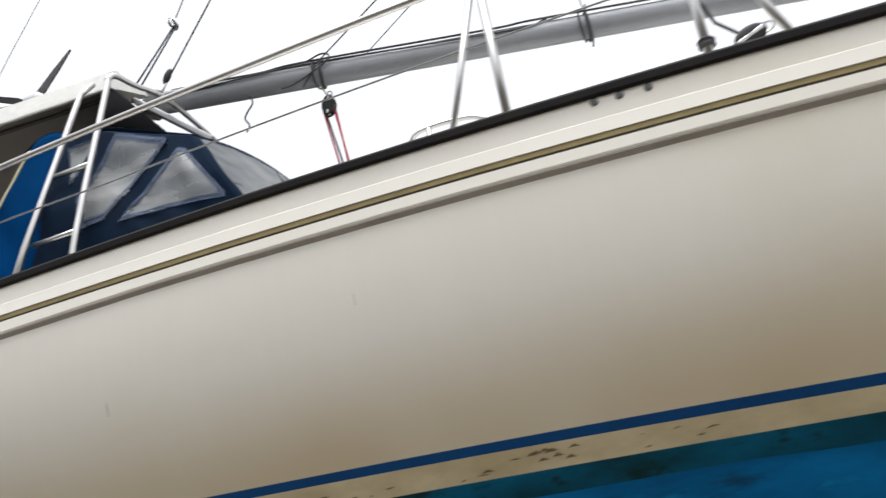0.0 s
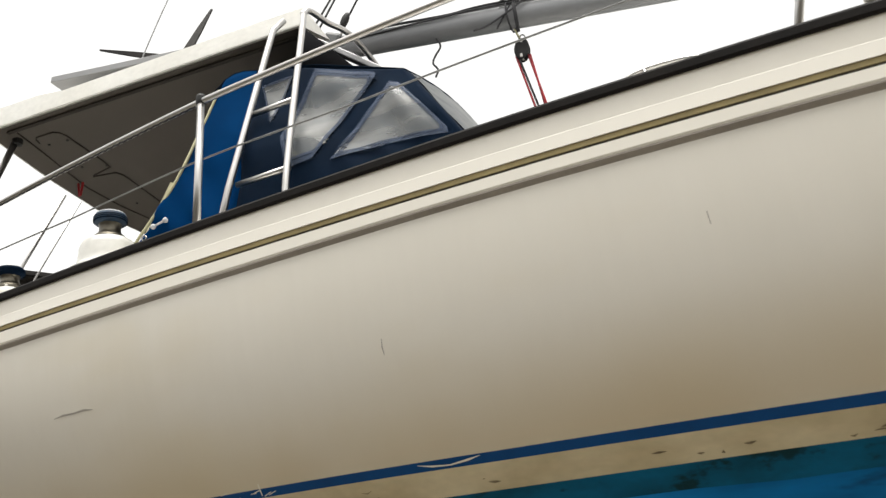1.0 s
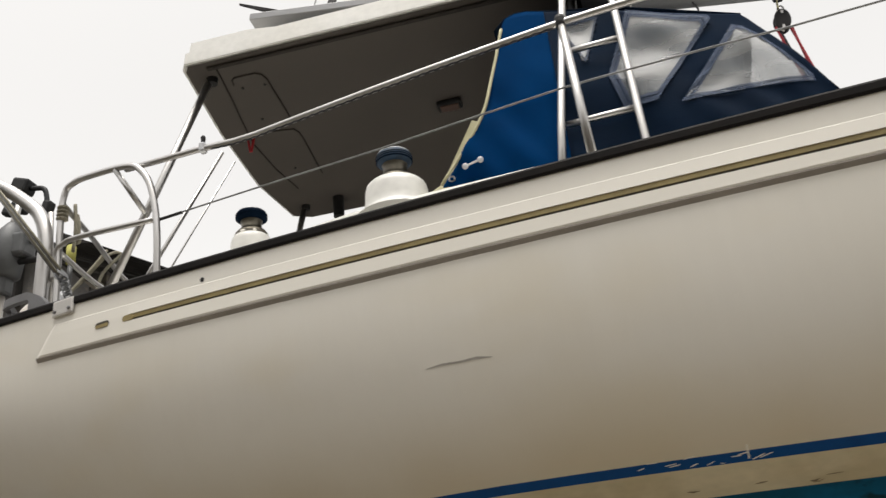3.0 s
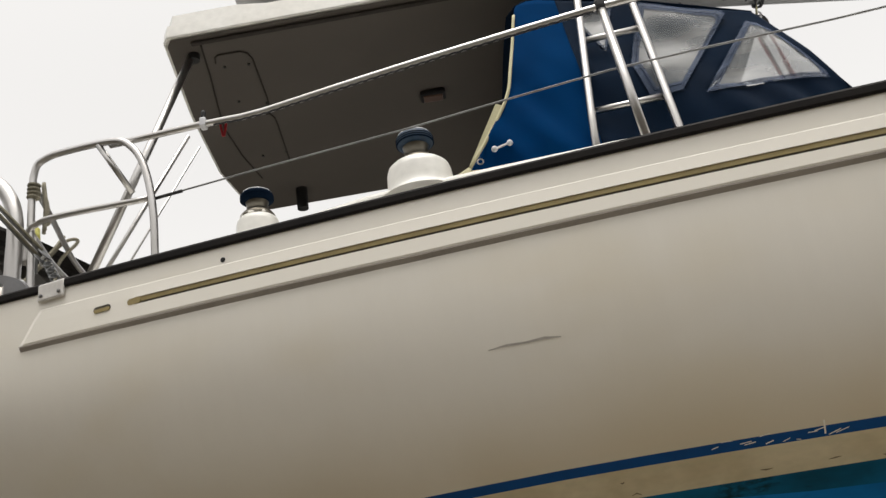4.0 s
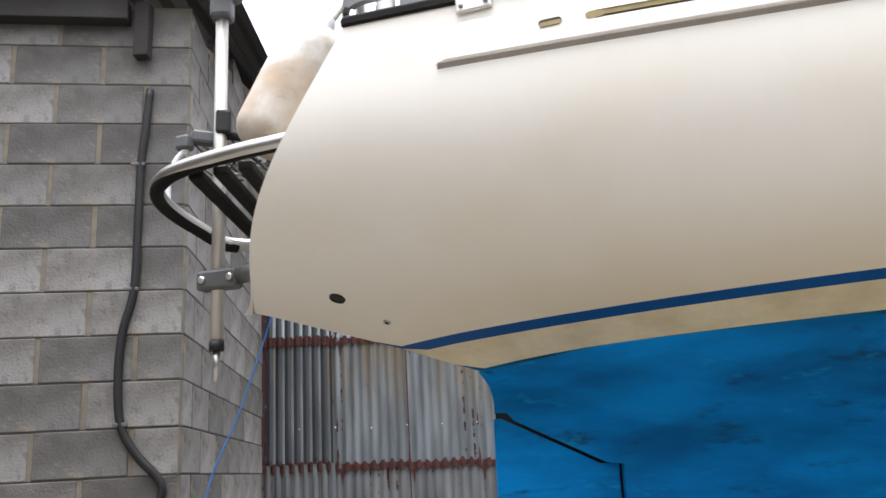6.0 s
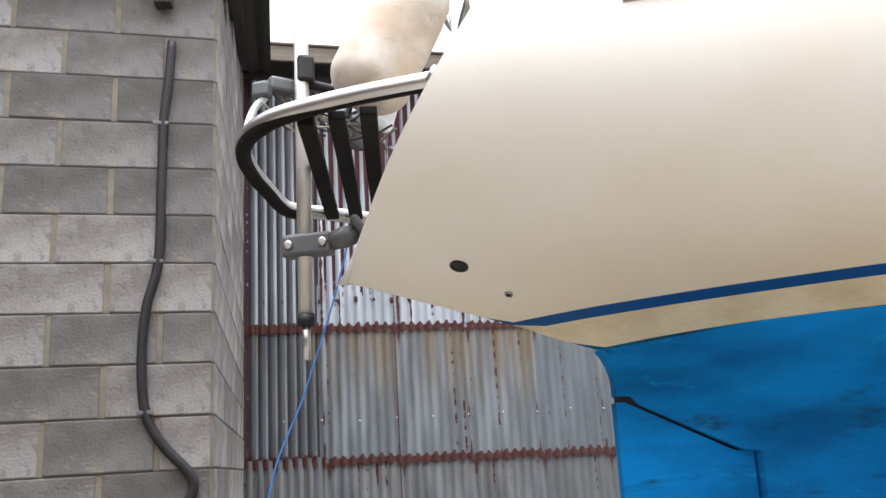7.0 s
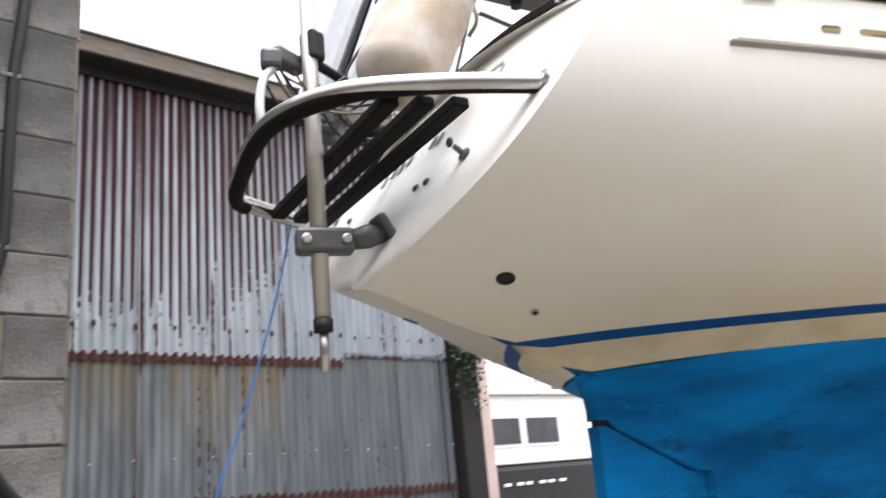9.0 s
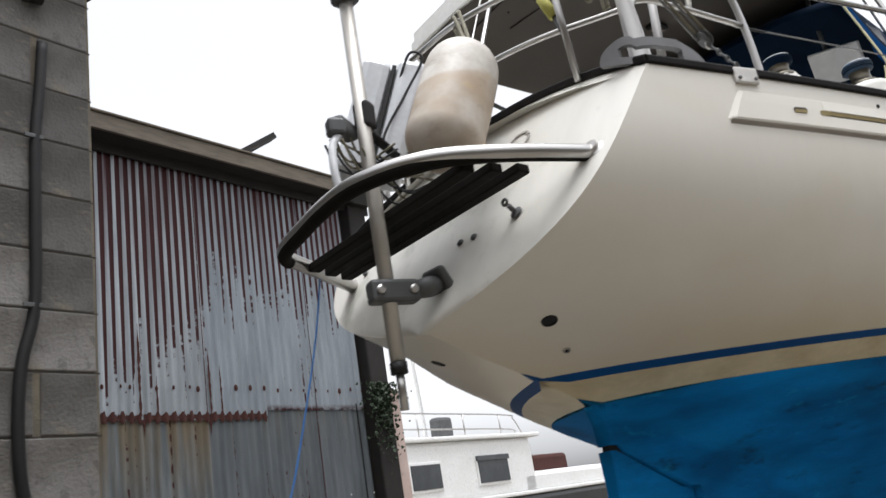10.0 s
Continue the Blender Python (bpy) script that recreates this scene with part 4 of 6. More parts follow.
def hull_disc(x, z, radius, mat, name, label, parent, sign=-1, depth=0.006, ring=0.0):
    e = 0.01
    yx = (half_breadth(x + e, z, sign) - half_breadth(x - e, z, sign)) / (2 * e)
    yz = (half_breadth(x, z + e, sign) - half_breadth(x, z - e, sign)) / (2 * e)
    out = Vector((-yx, sign * 1, -yz)).normalized()
    at = Matrix.Translation((x, sign * half_breadth(x, z, sign), z)) @ out.to_track_quat("Z", "X").to_matrix().to_4x4()
    prof = [(radius, -0.004), (radius, depth), (radius * 0.8, depth + 0.001)] + ([(radius * 0.74, depth - 0.001), (radius * 0.7, 0.0012)] if ring else [(radius * 0.3, depth + 0.0015)])
    return part(name, lathe(prof, 20, at), mat, parent, label)


for sg in (-1, 1):
    o = hull_disc(-0.122, 2.084, 0.028, DARK, "drain", "black through-hull outlet", yacht, sg, 0.004, 1)
o = hull_disc(0.034, 2.010, 0.013, STEEL, "drain", "small metal through-hull outlet", yacht, -1, 0.006, 1)
hull_disc(0.034, 2.010, 0.006, DARK, "bore", "", o, -1, 0.007)
hull_disc(1.005, 2.708, 0.008, DARK, "bolt_hole", "small dark hole under the rail", yacht, -1, 0.002)
for x, z in ((4.556, 2.548), (4.618, 2.545), (4.687, 2.541)):
    hull_disc(x, z + 0.054, 0.0105, GREY, "rail_bolt", "round grey bolt head under the rail", yacht, -1, 0.002)
CP = Matrix.Translation((0.385, -0.974, 2.774)) @ Matrix.Rotation(radians(-16.5), 4, "Z")
PLATE = material("pale worn stainless plate", (0.66, 0.64, 0.61), (0.5, 0.48, 0.45), 0.45, 0.5, coarse=20, fine=90)
cp = part("fairlead_plate", box((0.105, 0.012, 0.062), 0.006, CP), PLATE, yacht, "stainless fairlead plate with two bolts")
for dx in (-0.036, 0.036):
    part("bolt", lathe([(0.0065, 0), (0.0065, 0.004), (0.003, 0.006)], 10, CP @ Matrix.Translation((dx, -0.006, -0.012)) @ Matrix.Rotation(radians(90), 4, "X")), WIRE, cp)


def rail_y(x, inset=0.17):
    return -(breadth(x) - inset)


def pipe(name, pts, r, mat, parent, label="", curve=False, segs=10, steps=8):
    ob = part(name, tube(pts, r, segs, curve, steps), mat, None, label, True)
    return under(ob, parent) if parent is not None else ob


# coaming with moulded winch pads
cv = []
CX = [0.25 + 0.1 * i for i in range(34)]
for x in CX:
    y0 = -(breadth(x) - 0.26) if x < 2.3 else -(breadth(2.3) - 0.26) + 0.12 * (x - 2.3) ** 2
    top = float(np.interp(x, [0.25, 0.6, 1.5, 2.2, 3.6], [2.85, 2.905, 2.94, 2.895, 2.86]))
    for dy, z in ((-0.03, 2.6), (0, top - 0.02), (0.02, top), (0.24, top), (0.26, top - 0.02), (0.28, 2.6)):
        cv.append((x, y0 + dy, z))
mesh("coaming", cv, [tuple(reversed((i * 6 + j, i * 6 + j + 1, i * 6 + 7 + j, i * 6 + 6 + j))) for i in range(len(CX) - 1) for j in range(5)] + [(5, 4, 3, 2, 1, 0)], WHITE, yacht, False, "white cockpit coaming")


def winch(x, y, z, r, h, base_r, label, top):
    part("winch_pad", lathe([(base_r * 1.55, 0.0), (base_r * 1.3, 0.014), (base_r * 1.2, 0.035), (base_r * 1.17, h * 0.3), (base_r * 1.14, h * 0.52), (base_r * 1.08, h * 0.62), (base_r * 0.96, h * 0.68), (base_r * 0.5, h * 0.705)], 32, Matrix.Translation((x, y, z))), WHITE, yacht, "moulded white winch pad", True)
    wn_ = part("winch", lathe([(r * 1.18, h * 0.69), (r * 1.2, h * 0.76), (r * 1.05, h * 0.82), (r * 0.84, h * 0.86), (r * 0.76, h * 0.94), (r * 0.76, h * 1.04), (r * 0.86, h * 1.1), (r * 0.9, h * 1.2), (r * 0.3, h * 1.22)], 32, Matrix.Translation((x, y, z))), DRUM, yacht, label, True)
    part("base_ring", lathe([(r * 1.2, h * 0.685), (r * 1.26, h * 0.70), (r * 1.23, h * 0.745), (r * 1.1, h * 0.755)], 32, Matrix.Translation((x, y, z))), FLAKE, wn_, "flaking white base ring")
    part("cover", lathe([(r * 0.86, h * 1.08), (r * 1.1, h * 1.12), (r * 1.16, h * 1.16), (r * 1.17, h * 1.25), (r * 1.08, h * 1.29), (r * 0.4, h * 1.30)], 28, Matrix.Translation((x, y, z))), top, wn_, "dark blue winch cover", True)
    for k in range(3):
        part("jaw", lathe([(r * 1.12, h * (1.13 + 0.04 * k)), (r * 1.2, h * (1.145 + 0.04 * k)), (r * 1.12, h * (1.16 + 0.04 * k))], 28, Matrix.Translation((x, y, z))), NAVY, wn_)
    part("crown", tube([(x + r * 1.0 * cos(a), y + r * 1.0 * sin(a), z + h * 1.3) for a in np.linspace(0, 2 * pi, 25)], r * 0.07, 6), PAPER, wn_, "pale worn rim of the cover")


FLAKE = blotch(material("flaking white paint on bronze", (0.13, 0.115, 0.09), (0.06, 0.05, 0.04), 0.5, 0.4, coarse=20, fine=80), (0.7, 0.68, 0.62), (28, 28, 40), 0.50, 0.54, 1.0, 2)
CUFF = material("worn blue winch cover", (0.004, 0.03, 0.07), (0.003, 0.014, 0.03), 0.6, coarse=30, fine=120, bump=0.2)
winch(1.63, -0.93, 2.908, 0.056, 0.2, 0.098, "tarnished primary winch with a blue cover", CUFF)
winch(1.04, -0.83, 2.88, 0.050, 0.165, 0.066, "tarnished secondary winch with a dark cover", NAVY)
# wide foot that blends the large pad into the coaming
part("winch_pad", ball(0.24, (1.25, 0.42, 0.2), Matrix.Translation((1.65, -0.88, 2.912)), 24), WHITE, yacht, "rounded white moulding under the winch", True)

# guard rail, life line, stanchions
TOPZ = ([0.5, 0.72, 0.888, 1.02, 1.12, 1.64, 2.28, 3.42, 4.05, 4.32, 5.6], [3.40, 3.372, 3.353, 3.33, 3.322, 3.322, 3.318, 3.268, 3.25, 3.24, 3.22])
gr = [(x, rail_y(x), float(np.interp(x, *TOPZ))) for x in [0.5 + 0.09 * i for i in range(58)]]
pipe("guard_rail", gr, 0.0125, STEEL, yacht, "tubular stainless guard rail")
cord = []
for k in range(260):
    x = 0.93 + 1.33 * k / 259
    a = 0.9 * k
    cord.append((x, rail_y(x) - 0.004 + 0.0012 * cos(a), float(np.interp(x, *TOPZ)) - 0.0135 + 0.0012 * sin(a)))
pipe("rail_cord", cord, 0.0034, BLACKROPE, yacht, "dark twisted cord along the underside of the rail", False, 5)
ml = [(x, rail_y(x), float(np.interp(x, [0.66, 1.6, 2.3, 2.9, 4.2, 5.6], [3.112, 3.078, 3.078, 3.042, 3.008, 2.97]))) for x in [0.66 + 0.16 * i for i in range(32)]]
pipe("life_line", ml, 0.0035, WIRE, yacht, "thin wire life line", False, 6)
pipe("turnbuckle", [(0.66, rail_y(0.66), 3.112), (0.8, rail_y(0.8), 3.106)], 0.006, DARK, yacht, "dark life line lashing")
clip = part("rail_clip", box((0.024, 0.034, 0.04), 0.006, Matrix.Translation((0.889, rail_y(0.889), 3.353))), PAPER, yacht, "pale plastic clip on the rail")
part("knob", lathe([(0.008, 0), (0.01, 0.02), (0.006, 0.028)], 10, Matrix.Translation((0.889, rail_y(0.889), 3.38))), DARK, clip)


def stanchion(x, ztop, y=None, lean=(0, 0), collar=True):
    y = rail_y(x) if y is None else y
    foot = sheer(x) - 0.02
    st = pipe("stanchion", [(x + lean[0], y + lean[1], foot), (x, y, ztop)], 0.0135, STEEL, yacht, "stainless stanchion")
    if collar:
        under(part("collar", lathe([(0.016, 0), (0.019, 0.012), (0.019, 0.03), (0.015, 0.04)], 14, Matrix.Translation((x, y, ztop - 0.022))), DARK, None, "black rail fitting"), st)
    under(part("socket", lathe([(0.03, 0), (0.03, 0.01), (0.019, 0.014), (0.019, 0.06)], 14, Matrix.Translation((x + lean[0], y + lean[1], foot))), STEEL, None), st)
    return st


stanchion(2.285, 3.325, None, (0.02, -0.055))
stanchion(4.32, 3.24, None, (0.01, 0), False)
pipe("stanchion_brace", [(4.12, rail_y(4.12), 2.60), (4.30, rail_y(4.3), 3.22)], 0.011, STEEL, yacht, "sloping stainless brace")
s3 = stanchion(4.885, 3.22, None, (-0.015, 0), False)
under(part("lashing", lathe([(0.015, 0), (0.024, 0.005), (0.022, 0.014), (0.025, 0.02), (0.016, 0.03)], 12, Matrix.Translation((4.875, rail_y(4.885), 2.745))), BLACKROPE, None, "dark tape round the stanchion"), s3)
pipe("stanchion_brace", [(5.12, rail_y(5.12), 2.56), (4.95, rail_y(4.95), 3.1)], 0.012, STEEL, yacht, "sloping stainless brace")
pipe("stanchion", [(6.6, rail_y(6.6), 2.5), (6.6, rail_y(6.6), 3.2)], 0.0135, STEEL, yacht, "stainless stanchion")

# pushpit, both sides
for sg in (-1, 1):
    def S(x, y, z):
        return (x, -sg * y if sg < 0 else -y, z)
    pp = pipe("pushpit", [S(0.70, -0.895, 2.74), S(0.69, -0.895, 3.05), S(0.655, -0.89, 3.24), S(0.60, -0.88, 3.345), S(0.52, -0.86, 3.395), S(0.3, -0.79, 3.43), S(0.21, -0.755, 3.435), S(0.17, -0.745, 3.40), S(0.165, -0.745, 3.25), S(0.2, -0.76, 2.75)], 0.0135, STEEL, yacht, "stainless pushpit hoop", True)
    pipe("lower_bar", [S(0.672, -0.89, 3.112), S(0.3, -0.80, 3.15), S(0.2, -0.765, 3.15), S(0.165, -0.755, 3.12), S(0.16, -0.75, 3.0)], 0.0115, STEEL, pp, "", True)
    pipe("strut", [S(0.46, -0.845, 3.40), S(0.56, -0.765, 3.22)], 0.0115, STEEL, pp)
    if sg < 0:
        for k in range(4):
            under(part("lashing", lathe([(0.014, 0), (0.024, 0.006), (0.024, 0.012), (0.014, 0.018)], 12, Matrix.Translation((0.17, 0.745 * -1, 3.27 + 0.017 * k))), ROPE, None), pp)
pipe("stern_bar", [(0.17, 0.745, 3.40), (0.02, 0.6, 3.38), (-0.06, 0.35, 3.36), (-0.06, 0.1, 3.375), (-0.03, -0.1, 3.40), (0.04, -0.36, 3.40), (0.13, -0.66, 3.37), (0.165, -0.745, 3.35)], 0.0125, STEEL, yacht, "stainless stern rail", True)
pipe("stern_bar", [(0.17, 0.745, 3.12), (0.06, 0.55, 3.2), (0.0, 0.25, 3.2), (0.05, -0.3, 3.18), (0.17, -0.74, 3.13)], 0.0115, STEEL, yacht, "lower stainless stern rail", True)
for y in (0.42, -0.56):
    pipe("stern_post", [(0.03, y, sheer(0) + 0.1), (-0.02, y - 0.01, 3.43)], 0.0125, STEEL, yacht, "upright stern rail post")

# davit arm, horseshoe-shaped grey fairlead
pipe("davit_arm", [(0.12, -0.755, 2.72), (0.12, -0.758, 3.0), (0.115, -0.758, 3.18), (0.075, -0.75, 3.3), (0.0, -0.742, 3.385), (-0.18, -0.725, 3.52), (-0.41, -0.70, 3.63), (-0.75, -0.67, 3.78)], 0.029, STEEL, yacht, "thick polished davit arm", True, 16)
FAIRM = material("worn grey cast alloy", (0.19, 0.19, 0.197), (0.12, 0.12, 0.122), 0.55, 0.2, coarse=10, fine=90, bump=0.1)
FAIR = [(-0.033, -0.71), (-0.026, -0.755), (-0.014, -0.80), (0.02, -0.846), (0.07, -0.868), (0.13, -0.885), (0.20, -0.902), (0.255, -0.916)]
fp = smooth_line([(x, y, 0) for x, y in FAIR], 5)
fvv, fcols = [], len(fp)
for k, q in enumerate(fp):
    f = k / (fcols - 1)
    tall = 0.012 + 0.092 * min(1.0, min(f / 0.3, (1 - f) / 0.26)) ** 0.55
    foot = sheer(0) + TC * (1 - (max(-0.85, q.y) / 0.85) ** 2) * (1 if q.x < 0.0 else 0) + 0.006
    for z in (0.0, min(0.026, tall * 0.5), max(min(0.026, tall * 0.5) + 0.003, tall - 0.032), tall):
        fvv.append((q.x + 0.016, q.y + 0.014, foot + z))
ffc = [(k * 4 + j, k * 4 + j + 1, k * 4 + 5 + j, k * 4 + 4 + j) for k in range(fcols - 1) for j in range(3) if not (j == 1 and 0.24 < (k + 0.5) / (fcols - 1) < 0.78)]
fob = mesh("stern_fairlead", fvv, ffc, FAIRM, yacht, False, "grey cast stern fairlead plate with a long slot")
fmod = fob.modifiers.new("thick", "SOLIDIFY")
fmod.thickness, fmod.offset = 0.022, 0.0

# ---- hard top over the cockpit ----
hardtop = thing("hard_top", (1.5, 0.1, 3.97), "white moulded hard top over the cockpit on steel posts", "cockpit roof")


def roof_edge():
    """The corners of the roof's plan."""
    return [(2.42, -0.71), (1.5, -0.705), (0.665, -0.70), (0.638, -0.66), (0.57, -0.14), (0.535, 0.4), (0.58, 0.84), (0.68, 0.9), (1.5, 0.91), (2.42, 0.9)]


def roof_z(x):
    return 3.97 + 0.05 * (x - 0.65) / 1.75


ring = []
base = roof_edge()
for i in range(len(base) - 1):
    a, c = base[i], base[i + 1]
    for k in range(6):
        ring.append((a[0] + (c[0] - a[0]) * k / 6, a[1] + (c[1] - a[1]) * k / 6))
ring.append(base[-1])
cx, cy = 1.5, 0.1
hv, hf, m_ = [], [], len(ring)
for sc, dz in ((0.95, 0.014), (0.972, 0.002), (1.0, 0.0), (1.003, 0.006), (0.998, 0.054), (0.984, 0.060), (0.979, 0.108), (0.95, 0.122), (0.6, 0.14), (0.05, 0.15)):
    for x, y in ring:
        xx, yy = (cx + (x - cx) * sc if x < 2.4 else x), cy + (y - cy) * sc
        tall = 1.2 if x < 0.95 and 0.9 < sc and dz > 0.05 else 1.0
        hv.append((xx, yy, roof_z(x) + dz * tall))
hf = [(i * m_ + j, i * m_ + j + 1, (i + 1) * m_ + j + 1, (i + 1) * m_ + j) for i in range(8) for j in range(m_ - 1)]
hf += [tuple(i * m_ + (0 if e else m_ - 1) for i in (range(9) if e else range(8, -1, -1))) for e in (0, 1)]
under(mesh("roof_shell", hv, hf, WHITE, None, False, "white moulded roof shell with a raised aft lip"), hardtop)
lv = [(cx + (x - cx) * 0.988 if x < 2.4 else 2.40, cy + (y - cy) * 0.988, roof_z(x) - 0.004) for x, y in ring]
under(mesh("headlining", lv + [(x, y, z + 0.012) for x, y, z in lv], [tuple(range(m_)), tuple(range(2 * m_ - 1, m_ - 1, -1))], LINING, None, False, "grey-beige headlining with a screwed panel, roof shade in its colour"), hardtop)


def ceil(x, y, d=0.016):
    return (x, y, roof_z(x) + d - 0.024)


GAP = material("dark panel gap", (0.022, 0.017, 0.014), (0.04, 0.032, 0.026), 0.9, coarse=20, fine=90)
for pts in ([(0.785, -0.63), (0.757, -0.43), (0.718, -0.198), (0.69, 0.0), (0.70, 0.27), (0.735, 0.518)],
            [(0.805, -0.50), (0.815, -0.535), (0.83, -0.55), (0.93, -0.55), (0.955, -0.53), (0.965, -0.49), (0.952, -0.19), (0.945, -0.125), (0.81, -0.095)],
            [(0.80, -0.085), (0.93, -0.06), (0.945, -0.02), (0.945, 0.03), (0.92, 0.406)]):
    under(part("panel_seam", tube([ceil(*q) for q in pts], 0.0042, 5), GAP, None), hardtop)
for x, y in ((0.835, -0.465), (0.94, -0.455), (0.94, -0.15), (0.925, 0.3), (0.82, -0.2), (0.80, 0.3)):
    under(part("screw", lathe([(0.007, 0), (0.007, 0.004)], 8, Matrix.Translation(ceil(x, y, 0.013))), DARK, None), hardtop)
LENS = material("brown lamp lens", (0.10, 0.055, 0.04), (0.06, 0.03, 0.02), 0.3, coarse=20, fine=80)
lamp_ = under(part("cabin_lamp", box((0.125, 0.075, 0.03), 0.01, Matrix.Translation(ceil(1.73, 0.015, 0.005)) @ Matrix.Rotation(radians(-3), 4, "Z")), DARK, None, "brown cabin lamp, switched off"), hardtop)
under(part("lens", box((0.095, 0.05, 0.012), 0.004, Matrix.Translation(ceil(1.73, 0.015, -0.012))), LENS, None, "brown lens"), lamp_)
under(part("light_strip", box((1.62, 0.02, 0.012), 0.004, Matrix.Translation((1.56, -0.655, 3.982)) @ Matrix.Rotation(radians(-1.6), 4, "Y")), GAP, None, "brown trim under the roof edge"), hardtop)
for a, c, r in (((0.735, -0.573, 3.99), (0.329, -0.712, 2.80), 0.0165), ((0.70, 0.74, 3.99), (0.33, 0.86, 2.75), 0.019), ((0.49, 0.05, 3.99), (-0.07, -0.07, 2.9), 0.0105), ((0.51, 0.16, 3.99), (-0.055, 0.04, 2.9), 0.005)):
    ob = pipe("support_post", [a, c], r, STEEL, hardtop, "sloping stainless support post")
    if r > 0.015:
        under(part("flange", lathe([(0.045, 0.0), (0.045, 0.012), (0.026, 0.02), (0.024, 0.05)], 16, Matrix.Translation(a) @ Matrix.Rotation(pi, 4, "X")), DARK, None), ob)
pipe("cross_bar", [(0.72, 0.78, 3.80), (1.6, 0.86, 3.72), (2.3, 0.86, 3.7)], 0.013, GREY, hardtop, "dark side bar")
under(part("deck_lamp", lathe([(0.012, -0.09), (0.032, -0.085), (0.034, 0.05), (0.02, 0.07), (0.012, 0.075)], 16, Matrix.Translation((0.91, 0.72, 3.93))), DARK, None, "dark hanging deck lamp"), hardtop)
pipe("support_post", [(2.195, -1.08, 2.76), (2.235, -1.02, 3.1), (2.35, -0.842, 3.92), (2.375, -0.79, 4.0)], 0.014, STEEL, hardtop, "white side post of the boarding frame")
pipe("support_post", [(2.50, -1.06, 2.80), (2.492, -1.05, 3.05), (2.505, -0.875, 3.86), (2.505, -0.86, 3.94), (2.515, -0.82, 3.985), (2.55, -0.72, 3.985), (2.62, -0.5, 3.985), (2.63, 0.3, 3.985)], 0.014, STEEL, hardtop, "hooped side post of the boarding frame", True)
for z, f in ((3.12, 0.17), (3.46, 0.53)):
    pipe("rung", [(2.235 + 0.10 * f, -1.02 + 0.17 * f, z), (2.492 + 0.01 * f, -1.05 + 0.18 * f, z)], 0.012, STEEL, hardtop, "stainless rung")
solar = thing("solar_panel", (1.4, 0, 4.2), "solar panel with a pale frame on the hard top", "solar panel")
under(part("panel_frame", box((0.85, 1.2, 0.036), 0.003, Matrix.Translation((1.34, 0.02, 4.232)) @ Matrix.Rotation(radians(6), 4, "Y")), ALLOY, None, "grey alloy frame"), solar)
under(part("cells", box((0.80, 1.14, 0.006), 0.002, Matrix.Translation((1.342, 0.02, 4.252)) @ Matrix.Rotation(radians(6), 4, "Y")), TINT, None, "dark cells"), solar)
for y in (-0.45, 0.35):
    under(part("bracket", box((0.06, 0.04, 0.18), 0.005, Matrix.Translation((1.4, y, 4.15))), STEEL, None), solar)
wg = thing("wind_generator", (0.95, 0.5, 4.15), "dark bladed wind generator above the hard top", "wind generator")
pipe("mast_pole", [(0.95, 0.5, 4.05), (0.95, 0.5, 5.05)], 0.02, STEEL, wg, "slim steel pole")
under(part("hub", lathe([(0.03, -0.06), (0.06, -0.03), (0.06, 0.06), (0.03, 0.1)], 16, Matrix.Translation((0.95, 0.5, 5.1)) @ Matrix.Rotation(radians(90), 4, "Y")), PAPER, None, "pale hub"), wg)
for tip in ((0.939, 0.879, 5.81), (0.476, 0.268, 5.18), (1.30, 0.50, 4.55)):
    h, t = Vector((0.95, 0.5, 5.1)), Vector(tip)
    w = (t - h).cross(Vector((0.3, -1, 0.2))).normalized()
    verts = []
    for f, wd in ((0.05, 0.012), (0.2, 0.03), (0.6, 0.022), (1.0, 0.006)):
        q = h.lerp(t, f)
        verts += [q - w * wd, q + w * wd, q + w * wd + Vector((0, 0.012, 0)), q - w * wd + Vector((0, 0.012, 0))]
    under(mesh("blade", verts, [(i * 4 + j, i * 4 + (j + 1) % 4, i * 4 + 4 + (j + 1) % 4, i * 4 + 4 + j) for i in range(3) for j in range(4)] + [(3, 2, 1, 0), (12, 13, 14, 15)], RUBBER, None), wg)
pipe("whip_aerial", [(0.966, -0.18, 4.1), (1.072, 0.05, 5.0), (1.178, 0.28, 5.8)], 0.004, WIRE, None, "", True, 6)
tagged(bpy.data.objects["whip_aerial"], "thin whip aerial on the hard top", "aerial")

peg = thing("clothes_peg", (0.70, -0.07, 3.935), "small red clothes peg clipped to the roof lining seam", "peg")
PEGRED = material("red plastic", (0.45, 0.02, 0.03), (0.3, 0.015, 0.02), 0.45, coarse=20, fine=80)
for lean in (-0.16, 0.16):
    under(part("jaw", box((0.011, 0.012, 0.085), 0.003, Matrix.Translation((0.703 + 0.06 * lean, -0.07, 3.918)) @ Matrix.Rotation(lean, 4, "Y")), PEGRED, None), peg)

pod = thing("instrument_housing", (2.4, -0.59, 3.56), "white plastic instrument housing hung under the hard top", "instrument")
under(part("case", box((0.03, 0.28, 0.20), 0.01, Matrix.Translation((2.39, -0.615, 3.55)) @ Matrix.Rotation(radians(12), 4, "X") @ Matrix.Rotation(radians(-35), 4, "Y")), BOATWHITE, None, "white case"), pod)
pipe("stem", [(2.39, -0.58, 3.60), (2.37, -0.58, 3.99)], 0.012, GREY, pod, "grey stem")

# ---- spray hood ----
BLACKCLOTH = material("matt black cloth", (0.012, 0.012, 0.013), (0.02, 0.02, 0.022), 0.95, coarse=6, fine=160, bump=0.15, spec=0.0)
hood = thing("spray_hood", (2.5, 0.05, 3.0), "blue canvas spray hood with cloudy vinyl windows", "spray hood")


